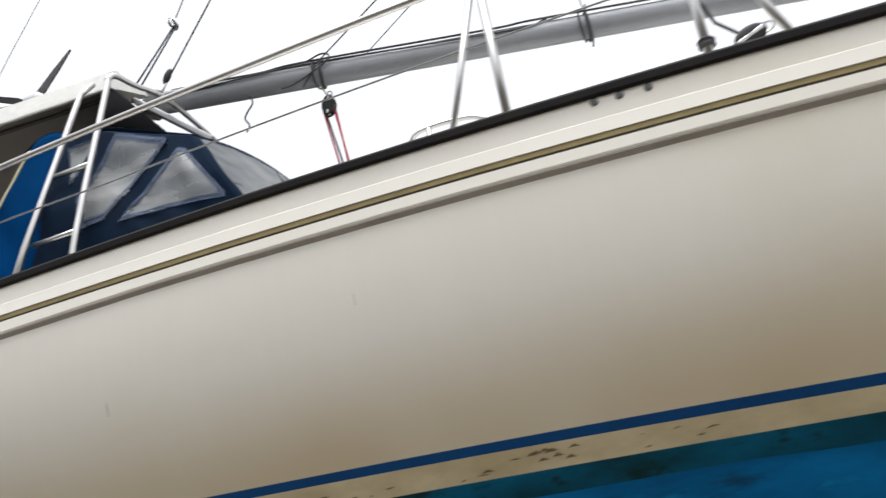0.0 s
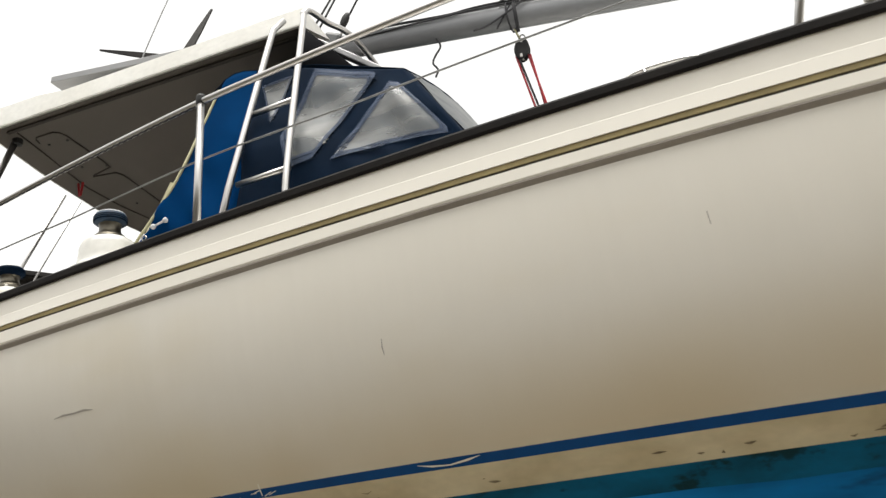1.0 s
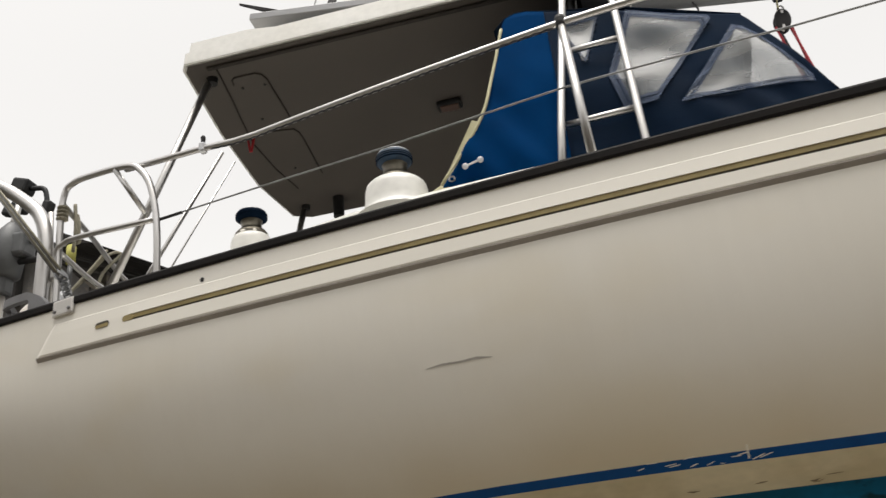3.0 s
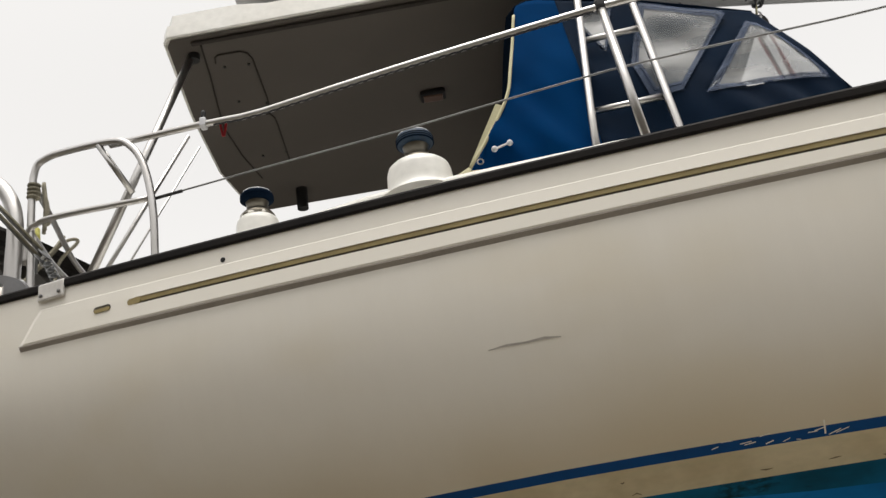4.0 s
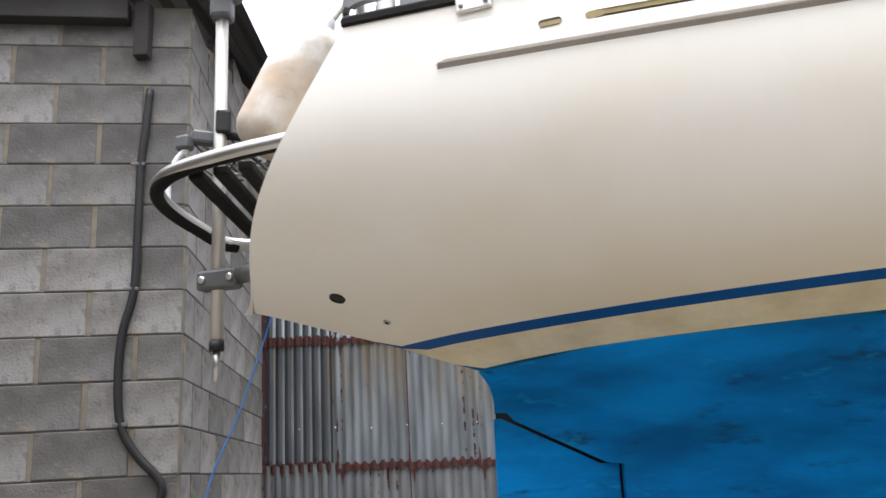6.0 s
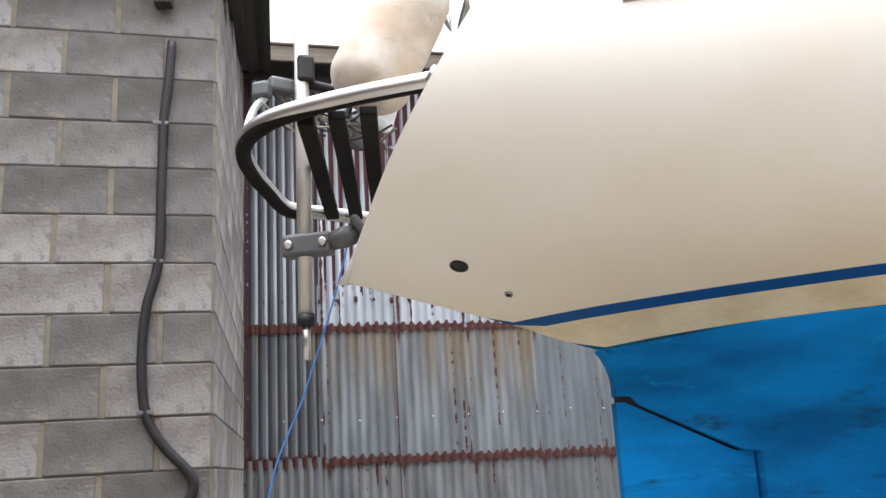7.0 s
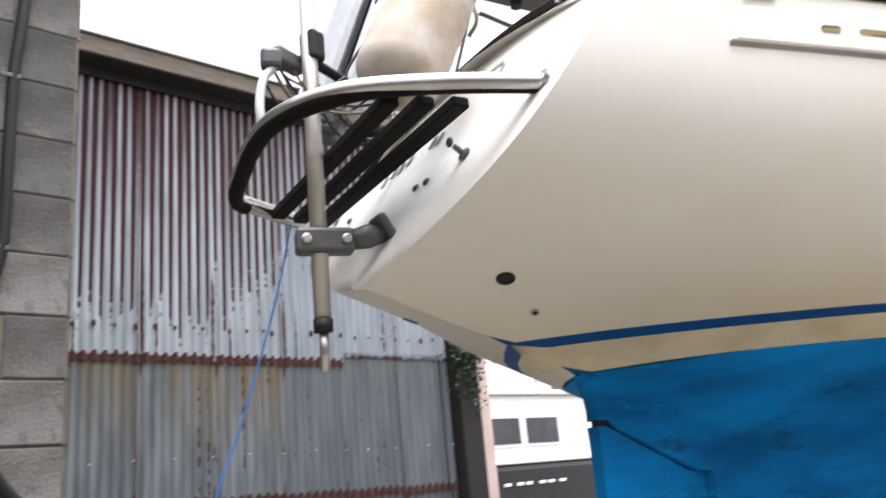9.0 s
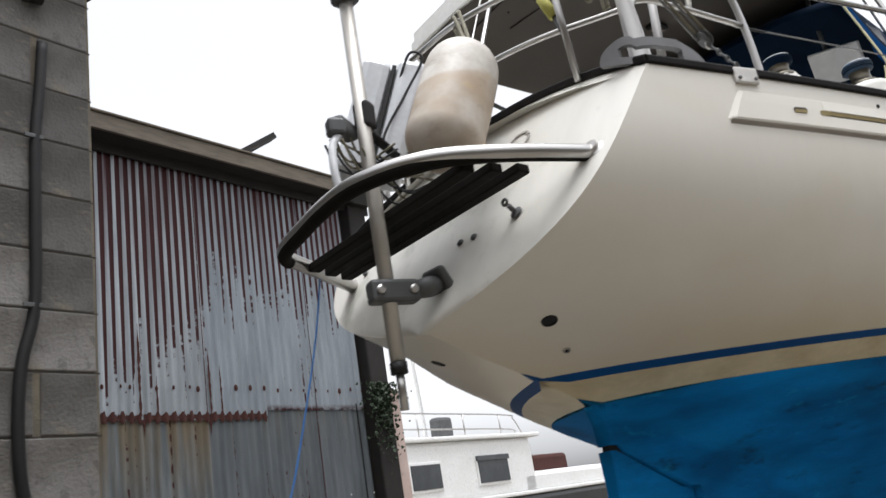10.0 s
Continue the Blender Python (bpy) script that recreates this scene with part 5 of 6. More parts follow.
def hood_side(x, z):
    return -0.99 + 0.14 * max(0.0, z - 3.0) + 0.15 * max(0.0, z - 3.28) + 0.30 * max(0.0, x - 2.95)


def hood_low(x):
    return float(np.interp(x, [1.79, 2.3, 2.9, 3.3, 3.4], [2.955, 2.93, 2.965, 3.04, 3.08]))


def hood_high(x):
    return float(np.interp(x, [2.06, 2.085, 2.12, 2.18, 2.27, 2.53, 2.83, 2.94], [3.70, 3.755, 3.785, 3.785, 3.755, 3.69, 3.555, 3.505]))


def rear_x(z):
    return float(np.interp(z, [2.97, 3.05, 3.12, 3.2, 3.25, 3.30, 3.4, 3.53, 3.66, 3.74, 3.79], [1.80, 1.856, 1.90, 1.947, 1.972, 1.99, 2.012, 2.042, 2.068, 2.085, 2.11]))


def front_x(z):
    return 2.935 + (3.505 - z) * 0.58


WINDOWS = [[(2.295, 3.645), (2.44, 3.645), (2.365, 3.41)],
           [(2.55, 3.635), (2.81, 3.515), (2.815, 3.49), (2.57, 3.165), (2.465, 3.155), (2.435, 3.31)],
           [(2.885, 3.435), (2.92, 3.42), (3.085, 3.18), (3.085, 3.155), (2.655, 3.135)]]


def inside(x, z, poly):
    hit = False
    for (xa, za), (xb, zb) in zip(poly, poly[1:] + poly[:1]):
        if (za > z) != (zb > z) and x < xa + (z - za) * (xb - xa) / (zb - za):
            hit = not hit
    return hit


def crease(x, z, g):
    return 0.014 * math.sin(9 * x + 14 * z) * (1 - g) + 0.013 * math.sin(38 * (x + 0.6 * z)) * (1 - g) ** 2 * (0.5 + 0.5 * math.sin(7 * x))


def cloth(name, verts, faces, mat, label, thick=0.004):
    ob = mesh(name, verts, faces, mat, None, True, label)
    mod = ob.modifiers.new("cloth", "SOLIDIFY")
    mod.thickness = thick
    return under(ob, hood)


def hood_panel(name, fore, aft, mat, sign, label, cols, rows_):
    """Side cloth between two slanting edges, with its windows cut out."""
    verts, flat = [], []
    for i in range(cols + 1):
        f = i / cols
        for j in range(rows_ + 1):
            g = j / rows_
            xb, xt = aft(2.97) + (fore(3.06) - aft(2.97)) * f, aft(3.78) + (fore(3.51) - aft(3.78)) * f
            zb, zt = hood_low(xb), hood_high(max(2.06, xt))
            z = zb + (zt - zb) * g
            x = aft(z) + (fore(z) - aft(z)) * f
            y = hood_side(x, z) + crease(x, z, g)
            verts.append((x, y if sign < 0 else 0.1 - y, z))
            flat.append((x, z))
    faces = []
    for q in grid_faces(cols + 1, rows_ + 1, sign < 0):
        x, z = sum(flat[v][0] for v in q) / 4, sum(flat[v][1] for v in q) / 4
        if not any(inside(x, z, w) for w in WINDOWS):
            faces.append(q)
    return cloth(name, verts, faces, mat, label)


for sg in (-1, 1):
    # port curtain takes the darker navy to put the hood's inner shade into colour
    hood_panel("side_curtain", lambda z: 2.25, rear_x, CANVAS if sg < 0 else NAVY, sg, "blue side curtain with soft creases", 24, 30)
    hood_panel("side_cloth", front_x, lambda z: 2.25, NAVY, sg, "navy side cloth", 64, 52)
tvv = []
TX = [2.05 + 0.0443 * i for i in range(21)]
for x in TX:
    h = hood_high(x)
    w = -hood_side(x, h)
    for j in range(17):
        a = j / 8 - 1
        tvv.append((x + 0.12 * (1 - a * a) * ((x - 2.05) / 0.886) ** 2, 0.05 + (w + 0.05) * a, h + 0.10 * (1 - abs(a) ** 2.4)))
cloth("top_cloth", tvv, grid_faces(len(TX), 17), NAVY, "navy top cloth")


def front_at(a, g, lift=0.0):
    """The hood's raked front: a across from -1 to 1, g down from 0 to 1."""
    z = 3.505 - 0.40 * g
    x = front_x(z)
    w = -hood_side(x, z) + 0.05
    return (x + 0.12 * (1 - a * a) + lift, 0.05 + w * a, z + 0.10 * (1 - abs(a) ** 2.4) * (1 - 0.6 * g))


PANES = [(-0.95, -0.42), (-0.36, 0.36), (0.42, 0.95)]
fv, AC, GC = [], 80, 24
for i in range(AC + 1):
    for j in range(GC + 1):
        fv.append(front_at(-1 + 2 * i / AC, j / GC))
ff = [q for k, q in enumerate(grid_faces(AC + 1, GC + 1)) if not (any(lo < -1 + 2 * (k // GC + 0.5) / AC < hi for lo, hi in PANES) and 0.07 < (k % GC + 0.5) / GC < 0.86)]
cloth("front_cloth", fv, ff, NAVY, "navy front cloth")
for lo, hi in PANES:
    pv = [front_at(lo - 0.02 + (hi - lo + 0.04) * i / 12, 0.05 + 0.83 * j / 8, 0.006 + 0.003 * math.sin(i * 1.7 + j)) for i in range(13) for j in range(9)]
    under(mesh("front_window", pv, grid_faces(13, 9), VINYL, None, True, "cloudy front pane"), hood)


def hood_window(pts, sign, name="window", lift=0.006):
    """A vinyl window on the side cloth with a paler stitched border."""
    cxx, czz = sum(q[0] for q in pts) / len(pts), sum(q[1] for q in pts) / len(pts)
    edge = []
    for i in range(len(pts)):
        a, c = pts[i], pts[(i + 1) % len(pts)]
        edge += [(a[0] + (c[0] - a[0]) * k / 5, a[1] + (c[1] - a[1]) * k / 5) for k in range(5)]

    def at(x, z, f, up):
        xx, zz = cxx + (x - cxx) * f, czz + (z - czz) * f
        y = hood_side(xx, zz) + crease(xx, zz, 0.3) - up - (0.006 * math.sin(13 * xx + 10 * zz) + 0.004 * math.sin(6 * xx - 27 * zz)) * (1 - f * f)
        return (xx, y if sign < 0 else 0.1 - y, zz)

    rings, n_ = 14, len(edge)
    verts = [at(x, z, 1.03 * r / rings, lift) for r in range(rings + 1) for x, z in edge]
    faces = [(r * n_ + k, r * n_ + (k + 1) % n_, (r + 1) * n_ + (k + 1) % n_, (r + 1) * n_ + k) for r in range(rings) for k in range(n_)]
    pane = under(mesh(name, verts, faces, VINYL, None, True, "cloudy creased vinyl pane"), hood)
    for lo, hi, mat in ((0.87, 1.05, HEM), (0.93, 0.942, NAVY)):
        bv_ = []
        for x, z in edge + edge[:1]:
            bv_ += [at(x, z, hi, lift + 0.002 + 0.002 * lo), at(x, z, lo, lift + 0.002 + 0.002 * lo)]
        o = mesh("hem", bv_, [(2 * k, 2 * k + 1, 2 * k + 3, 2 * k + 2) for k in range(n_)], mat, None)
        o.parent = pane
    return pane


HEM = material("blue-grey stitched hem", (0.06, 0.085, 0.145), (0.035, 0.055, 0.10), 0.8, coarse=30, fine=200, bump=0.2, alpha=0.7, spec=0.2)
for sg in (-1, 1):
    for w in WINDOWS:
        hood_window(w, sg)
pipe("edging", [(rear_x(z), hood_side(rear_x(z), z) - 0.004, z) for z in np.linspace(2.975, 3.70, 26)], 0.006, PIPING, hood, "cream edging")
pipe("foot_rope", [(x, hood_side(x, hood_low(x)) - 0.008, hood_low(x)) for x in [1.8 + 0.06 * i for i in range(26)]], 0.006, PIPING, hood, "cream bolt rope")
fl_ = mesh("flap", [(1.80, -0.955, 3.0), (1.73, -0.95, 2.965), (1.80, -0.97, 2.96), (1.955, -0.96, 3.22), (1.93, -0.955, 3.235)], [(0, 1, 2), (0, 2, 3, 4)], PIPING, None, False, "frayed cream corner flap")
under(fl_, hood)
tg = under(part("toggle", tube([(1.895, -1.006, 3.025), (1.945, -1.006, 3.04)], 0.004, 8), PAPER, None, "white toggle"), hood)
for q in ((1.893, -1.006, 3.025), (1.947, -1.006, 3.04)):
    o = part("bead", ball(0.011, at=Matrix.Translation(q)), PAPER, None)
    o.parent = tg
for q in ((1.84, -0.985, 2.995), (2.40, -0.99, 2.99), (2.8, -0.985, 3.02)):
    under(part("eyelet", tube([(q[0] + 0.01 * cos(a), q[1] - 0.004, q[2] + 0.01 * sin(a)) for a in np.linspace(0, 2 * pi, 13)], 0.003, 6), STEEL, None), hood)
# dark cloth between hard top and hood
cl = [(2.405, -0.70, 4.03), (2.405, 0.88, 4.03), (2.66, 0.76, 3.75), (2.66, -0.62, 3.735), (2.405, -0.73, 3.80)]
cloth("link_cloth", cl, [(0, 1, 2, 3), (0, 3, 4)], BLACKCLOTH, "black cloth linking hood and hard top", 0.006)
under(part("batten", box((0.56, 0.05, 0.03), 0.006, Matrix.Translation((2.62, -0.50, 3.89)) @ Matrix.Rotation(radians(40), 4, "Y")), ALLOY, None, "grey batten"), hood)

# coach roof with grab rail
part("coach_roof", box((3.6, 1.0, 0.75), 0.08, Matrix.Translation((5.3, 0.05, 2.90))), WHITE, yacht, "white coach roof")
pipe("grab_rail", [(3.72, -0.27, 3.26), (3.72, -0.27, 3.50), (3.745, -0.275, 3.56), (3.80, -0.285, 3.592), (3.95, -0.29, 3.60), (4.08, -0.295, 3.58), (4.17, -0.295, 3.50), (4.2, -0.295, 3.26)], 0.012, STEEL, yacht, "stainless grab rail on the coach roof", True)
pipe("grab_post", [(3.84, -0.29, 3.26), (3.84, -0.29, 3.592)], 0.011, STEEL, yacht, "short grab rail post")

# ---- boom and running rigging ----
SPAR = material("dull grey anodised spar", (0.21, 0.215, 0.225), (0.15, 0.153, 0.16), 0.5, 0.25, coarse=4, fine=60, bump=0.02, stretch=(0.4, 1, 1), spec=0.25)
boom = thing("boom", (2.45, -0.32, 4.15), "grey alloy boom with black ropes along it", "boom")


def boom_at(x, dy=0.0, dz=0.0):
    return Vector((x, -0.31 + 0.105 * (x - 2.45) + dy, 4.155 - 0.047 * (x - 2.45) + dz))


sec = [(0.045 * cos(a), 0.068 * sin(a) * (1.0 if sin(a) < 0.85 else 0.94)) for a in np.linspace(0, 2 * pi, 24, endpoint=False)]
bv_, n_ = [], len(sec)
for x in [2.42 + 0.25 * i for i in range(24)]:
    c = boom_at(x)
    bv_ += [(c.x, c.y + a, c.z + u) for a, u in sec]
bf_ = [(i * n_ + j, i * n_ + (j + 1) % n_, (i + 1) * n_ + (j + 1) % n_, (i + 1) * n_ + j) for i in range(23) for j in range(n_)]
under(mesh("spar", bv_, bf_ + [tuple(range(n_)), tuple(range(23 * n_, 24 * n_))[::-1]], SPAR, None, True, "grey anodised spar"), boom)
under(part("end_cap", box((0.10, 0.10, 0.15), 0.02, Matrix.Translation(boom_at(2.40)) @ Matrix.Rotation(radians(25), 4, "Y")), GREY, None, "grey cast end cap"), boom)
pipe("track", [boom_at(x, -0.0, 0.07) for x in (2.5, 4, 6, 8)], 0.007, DARK, boom, "dark sail track")
pipe("reef_line", [boom_at(2.48, -0.04, 0.02), boom_at(2.7, -0.045, 0.045), boom_at(3.0, -0.04, 0.05), boom_at(3.25, -0.03, 0.075), boom_at(4.2, -0.03, 0.07), boom_at(4.45, -0.035, 0.075), boom_at(5.2, -0.03, 0.075), boom_at(6.5, -0.03, 0.07)], 0.006, BLACKROPE, boom, "black reefing line", True)
pipe("reef_line", [boom_at(2.5, -0.046, -0.0), boom_at(2.9, -0.05, 0.03), boom_at(3.3, -0.045, 0.05), boom_at(4.3, -0.046, 0.03), boom_at(4.5, -0.03, 0.07)], 0.005, BLACKROPE, boom, "black reefing line", True)
for x0 in (3.3, 4.67):
    pts = []
    for k in range(40):
        a = k / 39 * 3.2 * 2 * pi
        pts.append(boom_at(x0 + 0.02 * sin(a * 0.5) + 0.012 * k / 39, 0.057 * cos(a), 0.08 * sin(a)))
    pipe("lashing", pts, 0.005, BLACKROPE, boom, "dark rope lashing", False, 6)
pipe("rope_tail", [boom_at(3.26, -0.04, 0.07), boom_at(3.34, -0.06, 0.085), boom_at(3.38, -0.055, 0.075), boom_at(3.35, -0.055, 0.03), boom_at(3.2, -0.055, -0.06), boom_at(3.12, -0.06, -0.085)], 0.005, BLACKROPE, boom, "loose rope tail", True)
pipe("hanging_cord", [boom_at(2.93, -0.02, -0.06), boom_at(2.945, -0.02, -0.11), boom_at(2.915, -0.02, -0.16), boom_at(2.90, -0.02, -0.2), boom_at(2.92, -0.02, -0.24), boom_at(2.905, -0.02, -0.28)], 0.005, BLACKROPE, boom, "hanging cord", True)
pipe("hanging_cord", [boom_at(4.70, -0.05, 0.1), boom_at(4.69, -0.06, 0.0), boom_at(4.70, -0.06, -0.09), boom_at(4.69, -0.06, -0.16)], 0.005, BLACKROPE, boom, "hanging cord", True)


def pulley(name, c, size, lean, label, rope_to):
    """A block with two cheeks, a sheave and a shackle, and the ropes that run from it."""
    tk = thing(name, c, label, "block")
    at = Matrix.Translation(c) @ Matrix.Rotation(lean, 4, "Y")
    for dy in (-0.016, 0.016):
        under(part("cheek", ball(size, (0.62, 0.12, 1.0), at @ Matrix.Translation((0, dy, 0)), 16), DARK, None, "", True), tk)
    under(part("sheave", lathe([(size * 0.5, -0.012), (size * 0.42, 0), (size * 0.5, 0.012)], 16, at @ Matrix.Rotation(radians(90), 4, "X")), GREY, None), tk)
    under(part("strap", box((0.014, 0.044, size * 1.7), 0.003, at), STEEL, None, "steel strap"), tk)
    under(part("shackle", tube([at @ Vector((0.014 * cos(a), 0, size * 1.1 + 0.022 * sin(a))) for a in np.linspace(0, 2 * pi, 13)], 0.004, 6), STEEL, None), tk)
    for (q, m, dx) in rope_to:
        pipe("fall", [at @ Vector((dx, 0, -size * 0.5)), q], 0.0055, m, tk, "")
    return tk


pulley("mainsheet_block", (3.315, -0.155, 3.96), 0.06, radians(8), "dark mainsheet block with red and dark falls under the boom", [((3.37, -0.15, 3.40), REDROPE, -0.03), ((3.39, -0.13, 3.40), BLACKROPE, -0.02), ((3.42, -0.17, 3.40), REDROPE, 0.03), ((3.40, -0.14, 3.40), REDROPE, 0.038)])
pipe("block_strop", [boom_at(3.30, 0, -0.06), (3.312, -0.165, 4.025)], 0.005, PIPING, boom, "short strop")
pulley("lift_block", (2.49, -0.25, 4.70), 0.035, radians(-25), "small topping lift block", [((2.25, -0.40, 4.12), BLACKROPE, -0.014), ((2.28, -0.38, 4.12), BLACKROPE, 0.014)])
lift = thing("topping_lift", (2.44, -0.3, 4.28), "dark topping lift shackled to the boom end", "rigging")
pipe("rope", [(2.43, -0.30, 4.22), (2.47, -0.26, 4.36)], 0.007, STEEL, lift, "shackle")
under(part("shackle", ball(0.05, (0.45, 0.3, 1.0), Matrix.Translation((2.462, -0.28, 4.34)) @ Matrix.Rotation(radians(25), 4, "Y"), 12), DARK, None, "dark snap shackle", True), lift)
pipe("fall", [(2.47, -0.25, 4.38), (2.73, -0.25, 4.80), (4.8, -0.25, 8.3)], 0.005, BLACKROPE, lift, "dark wire")
pipe("fall", [(2.50, -0.24, 4.75), (2.56, -0.25, 4.86), (4.6, -0.2, 8.4)], 0.004, WIRE, lift, "steel wire")
lz = thing("lazy_jack", (3.3, -0.2, 4.15), "thin dark lazy jack lines rising from the boom", "rigging")
pipe("line", [boom_at(3.23, -0.05, -0.09), boom_at(3.31, -0.04, 0.05), (3.68, -0.25, 4.46), (5.6, -0.2, 6.2)], 0.004, BLACKROPE, lz)
pipe("line", [boom_at(3.52, 0.03, 0.07), (3.82, -0.1, 4.48), (5.7, -0.1, 6.2)], 0.003, BLACKROPE, lz)
pipe("line", [boom_at(4.69, -0.03, 0.07), (4.64, -0.2, 4.5)], 0.003, BLACKROPE, lz)
sb = pulley("sheet_block", (5.01, -1.60, 2.81), 0.05, radians(65), "dark sheet block on black rope by the stanchion", [((5.2, -1.62, 2.72), BLACKROPE, 0.02), ((5.25, -1.6, 2.69), BLACKROPE, -0.02)])
pipe("rope", [(5.01, -1.60, 2.81), (4.93, -1.63, 2.87), (4.885, -1.72, 2.90)], 0.005, BLACKROPE, sb)

# ---- self-steering gear on the stern ----
DULL = material("dull stainless tube", (0.52, 0.50, 0.465), (0.40, 0.37, 0.33), 0.42, 0.7, coarse=6, fine=70, bump=0.02, stretch=(1, 1, 0.2))
vane = thing("self_steering_gear", (-0.6, -0.12, 2.22), "windvane self-steering gear on a steel shaft at the stern", "steering gear")
VX, VY = -0.597, -0.12
pipe("shaft", [(VX, VY, 1.97), (VX, VY, 3.34)], 0.0245, DULL, vane, "steel shaft", False, 18)
pipe("shaft_tip", [(VX, VY, 1.855), (VX, VY, 1.985)], 0.0135, STEEL, vane, "thin steel tip", False, 14)
pipe("collar", [(VX, VY, 1.965), (VX, VY, 2.0)], 0.0275, DARK, vane, "black collar", False, 18)
CL = Matrix.Translation((VX + 0.012, VY - 0.012, 2.222)) @ Matrix.Rotation(radians(-14), 4, "Z")
under(part("clamp", box((0.165, 0.062, 0.074), 0.012, CL), GREY, None, "grey clamp with two bolts"), vane)
for dx in (-0.055, 0.058):
    under(part("bolt", lathe([(0.014, 0), (0.014, 0.008), (0.008, 0.012)], 12, CL @ Matrix.Translation((dx, -0.031, 0)) @ Matrix.Rotation(radians(90), 4, "X")), STEEL, None), vane)
pipe("bracket", [(VX + 0.08, VY - 0.03, 2.225), (VX + 0.13, VY - 0.05, 2.235), (-0.425, -0.165, 2.245)], [0.028, 0.036, 0.028], GREY, vane, "cast bracket bolted to the transom")
under(part("foot", box((0.03, 0.08, 0.115), 0.012, Matrix.Translation((-0.408, -0.17, 2.25)) @ Matrix.Rotation(radians(-33), 4, "Y")), GREY, None, "stained bracket foot"), vane)
under(part("head", lathe([(0.05, 0), (0.075, 0.02), (0.085, 0.1), (0.09, 0.18), (0.075, 0.25), (0.045, 0.29), (0.03, 0.31)], 20, Matrix.Translation((VX + 0.02, VY, 3.38)) @ Matrix.Diagonal((0.8, 1, 1, 1))), GREY, None, "grey cast gear head", True), vane)
for nm, q, sz, mt in (("housing", (VX - 0.06, VY - 0.03, 3.53), (0.06, 0.1, 0.2), PAPER), ("gear_box", (VX + 0.09, VY, 3.55), (0.09, 0.11, 0.13), GREY), ("neck", (VX + 0.0, VY, 3.345), (0.085, 0.085, 0.11), GREY)):
    under(part(nm, box(sz, 0.018, Matrix.Translation(q)), mt, None), vane)
pipe("handle", [(VX + 0.08, VY, 3.465), (VX + 0.24, VY + 0.02, 3.475)], 0.016, DARK, vane, "black lever handle", False, 14)
pipe("knob", [(VX + 0.13, VY, 3.57), (VX + 0.17, VY + 0.01, 3.575)], 0.013, DARK, vane)
pipe("neck_post", [(VX - 0.01, VY + 0.03, 3.66), (VX - 0.02, VY + 0.08, 3.9)], 0.018, STEEL, vane, "", False, 12)
for nm, q, sz in (("mount", (VX - 0.03, VY + 0.1, 3.86), (0.07, 0.08, 0.09)), ("mount", (VX - 0.03, VY + 0.1, 3.97), (0.10, 0.09, 0.08)), ("mount", (VX + 0.13, VY + 0.1, 3.80), (0.05, 0.06, 0.1)), ("mount", (VX - 0.10, VY + 0.1, 3.83), (0.06, 0.05, 0.05))):
    under(part(nm, box(sz, 0.014, Matrix.Translation(q) @ Matrix.Rotation(0.3, 4, "Y")), DARK, None, "black vane mount"), vane)
pipe("link", [(VX + 0.02, VY + 0.1, 3.95), (VX + 0.1, VY + 0.1, 3.93), (VX + 0.13, VY + 0.1, 3.83)], 0.014, DARK, vane, "", True)
for nm, q, sz, rz in (("upper_clamp", (VX + 0.01, VY, 2.845), (0.058, 0.062, 0.10), 0.4), ("upper_bracket", (VX - 0.06, VY + 0.03, 2.80), (0.12, 0.05, 0.055), 0.5), ("upper_bracket", (VX - 0.13, VY - 0.02, 2.765), (0.06, 0.05, 0.06), -0.3)):
    under(part(nm, box(sz, 0.012, Matrix.Translation(q) @ Matrix.Rotation(rz, 4, "Z")), DARK if "clamp" in nm else GREY, None, "dark upper clamp"), vane)
pipe("upper_strut", [(VX, VY, 2.80), (-0.35, 0.02, 2.80), (-0.02, 0.05, 2.93)], 0.017, DARK, vane, "dark strut to the transom")
rk = random.Random(5)
for k in range(16):
    a = Vector((VX - 0.13 + rk.uniform(0, 0.25), VY + rk.uniform(-0.05, 0.1), 2.75 + rk.uniform(-0.06, 0.08)))
    pipe("lashing", [a, a + Vector((0.06, 0.03, -0.06)), a + Vector((0.13, rk.uniform(-0.04, 0.05), -0.1)), a + Vector((0.2, rk.uniform(-0.1, 0.05), -0.1 + rk.uniform(-0.05, 0.05)))], 0.0042, ROPE if k % 2 else BLACKROPE, vane, "", True, 6)
pipe("hose", [(-0.77, -0.18, 2.50), (-0.775, -0.17, 2.60), (-0.755, -0.15, 2.69), (-0.72, -0.14, 2.74)], 0.013, PAPER, vane, "white hose", True)

# ---- boarding platform ----
platform = thing("boarding_platform", (-0.5, -0.1, 2.5), "steel boarding platform hoop with dark slats", "platform")
loop = [(-0.17, -0.70, 2.515), (-0.40, -0.615, 2.515), (-0.60, -0.515, 2.515), (-0.69, -0.44, 2.512), (-0.745, -0.35, 2.51), (-0.775, -0.22, 2.51), (-0.77, -0.06, 2.505), (-0.745, 0.10, 2.50), (-0.725, 0.225, 2.495), (-0.70, 0.295, 2.49), (-0.66, 0.335, 2.49), (-0.55, 0.395, 2.49), (-0.35, 0.50, 2.487), (-0.19, 0.59, 2.485)]
pipe("hoop", loop, 0.027, STEEL, platform, "bent polished tube", True, 16, 6)
# dark covering on the bend; along the straight run it imitates a dark reflection
strip = smooth_line([(x, y, z - 0.013) for x, y, z in loop[:11]], 6)
pipe("under_strip", strip, [0.0165 + 0.008 * min(1.0, max(0.0, (k - 8) / 10)) for k in range(len(strip))], TEAK_AND_REFLECTION, platform, "dark strip under the tube, on the straight run its dark reflection", False, 14)
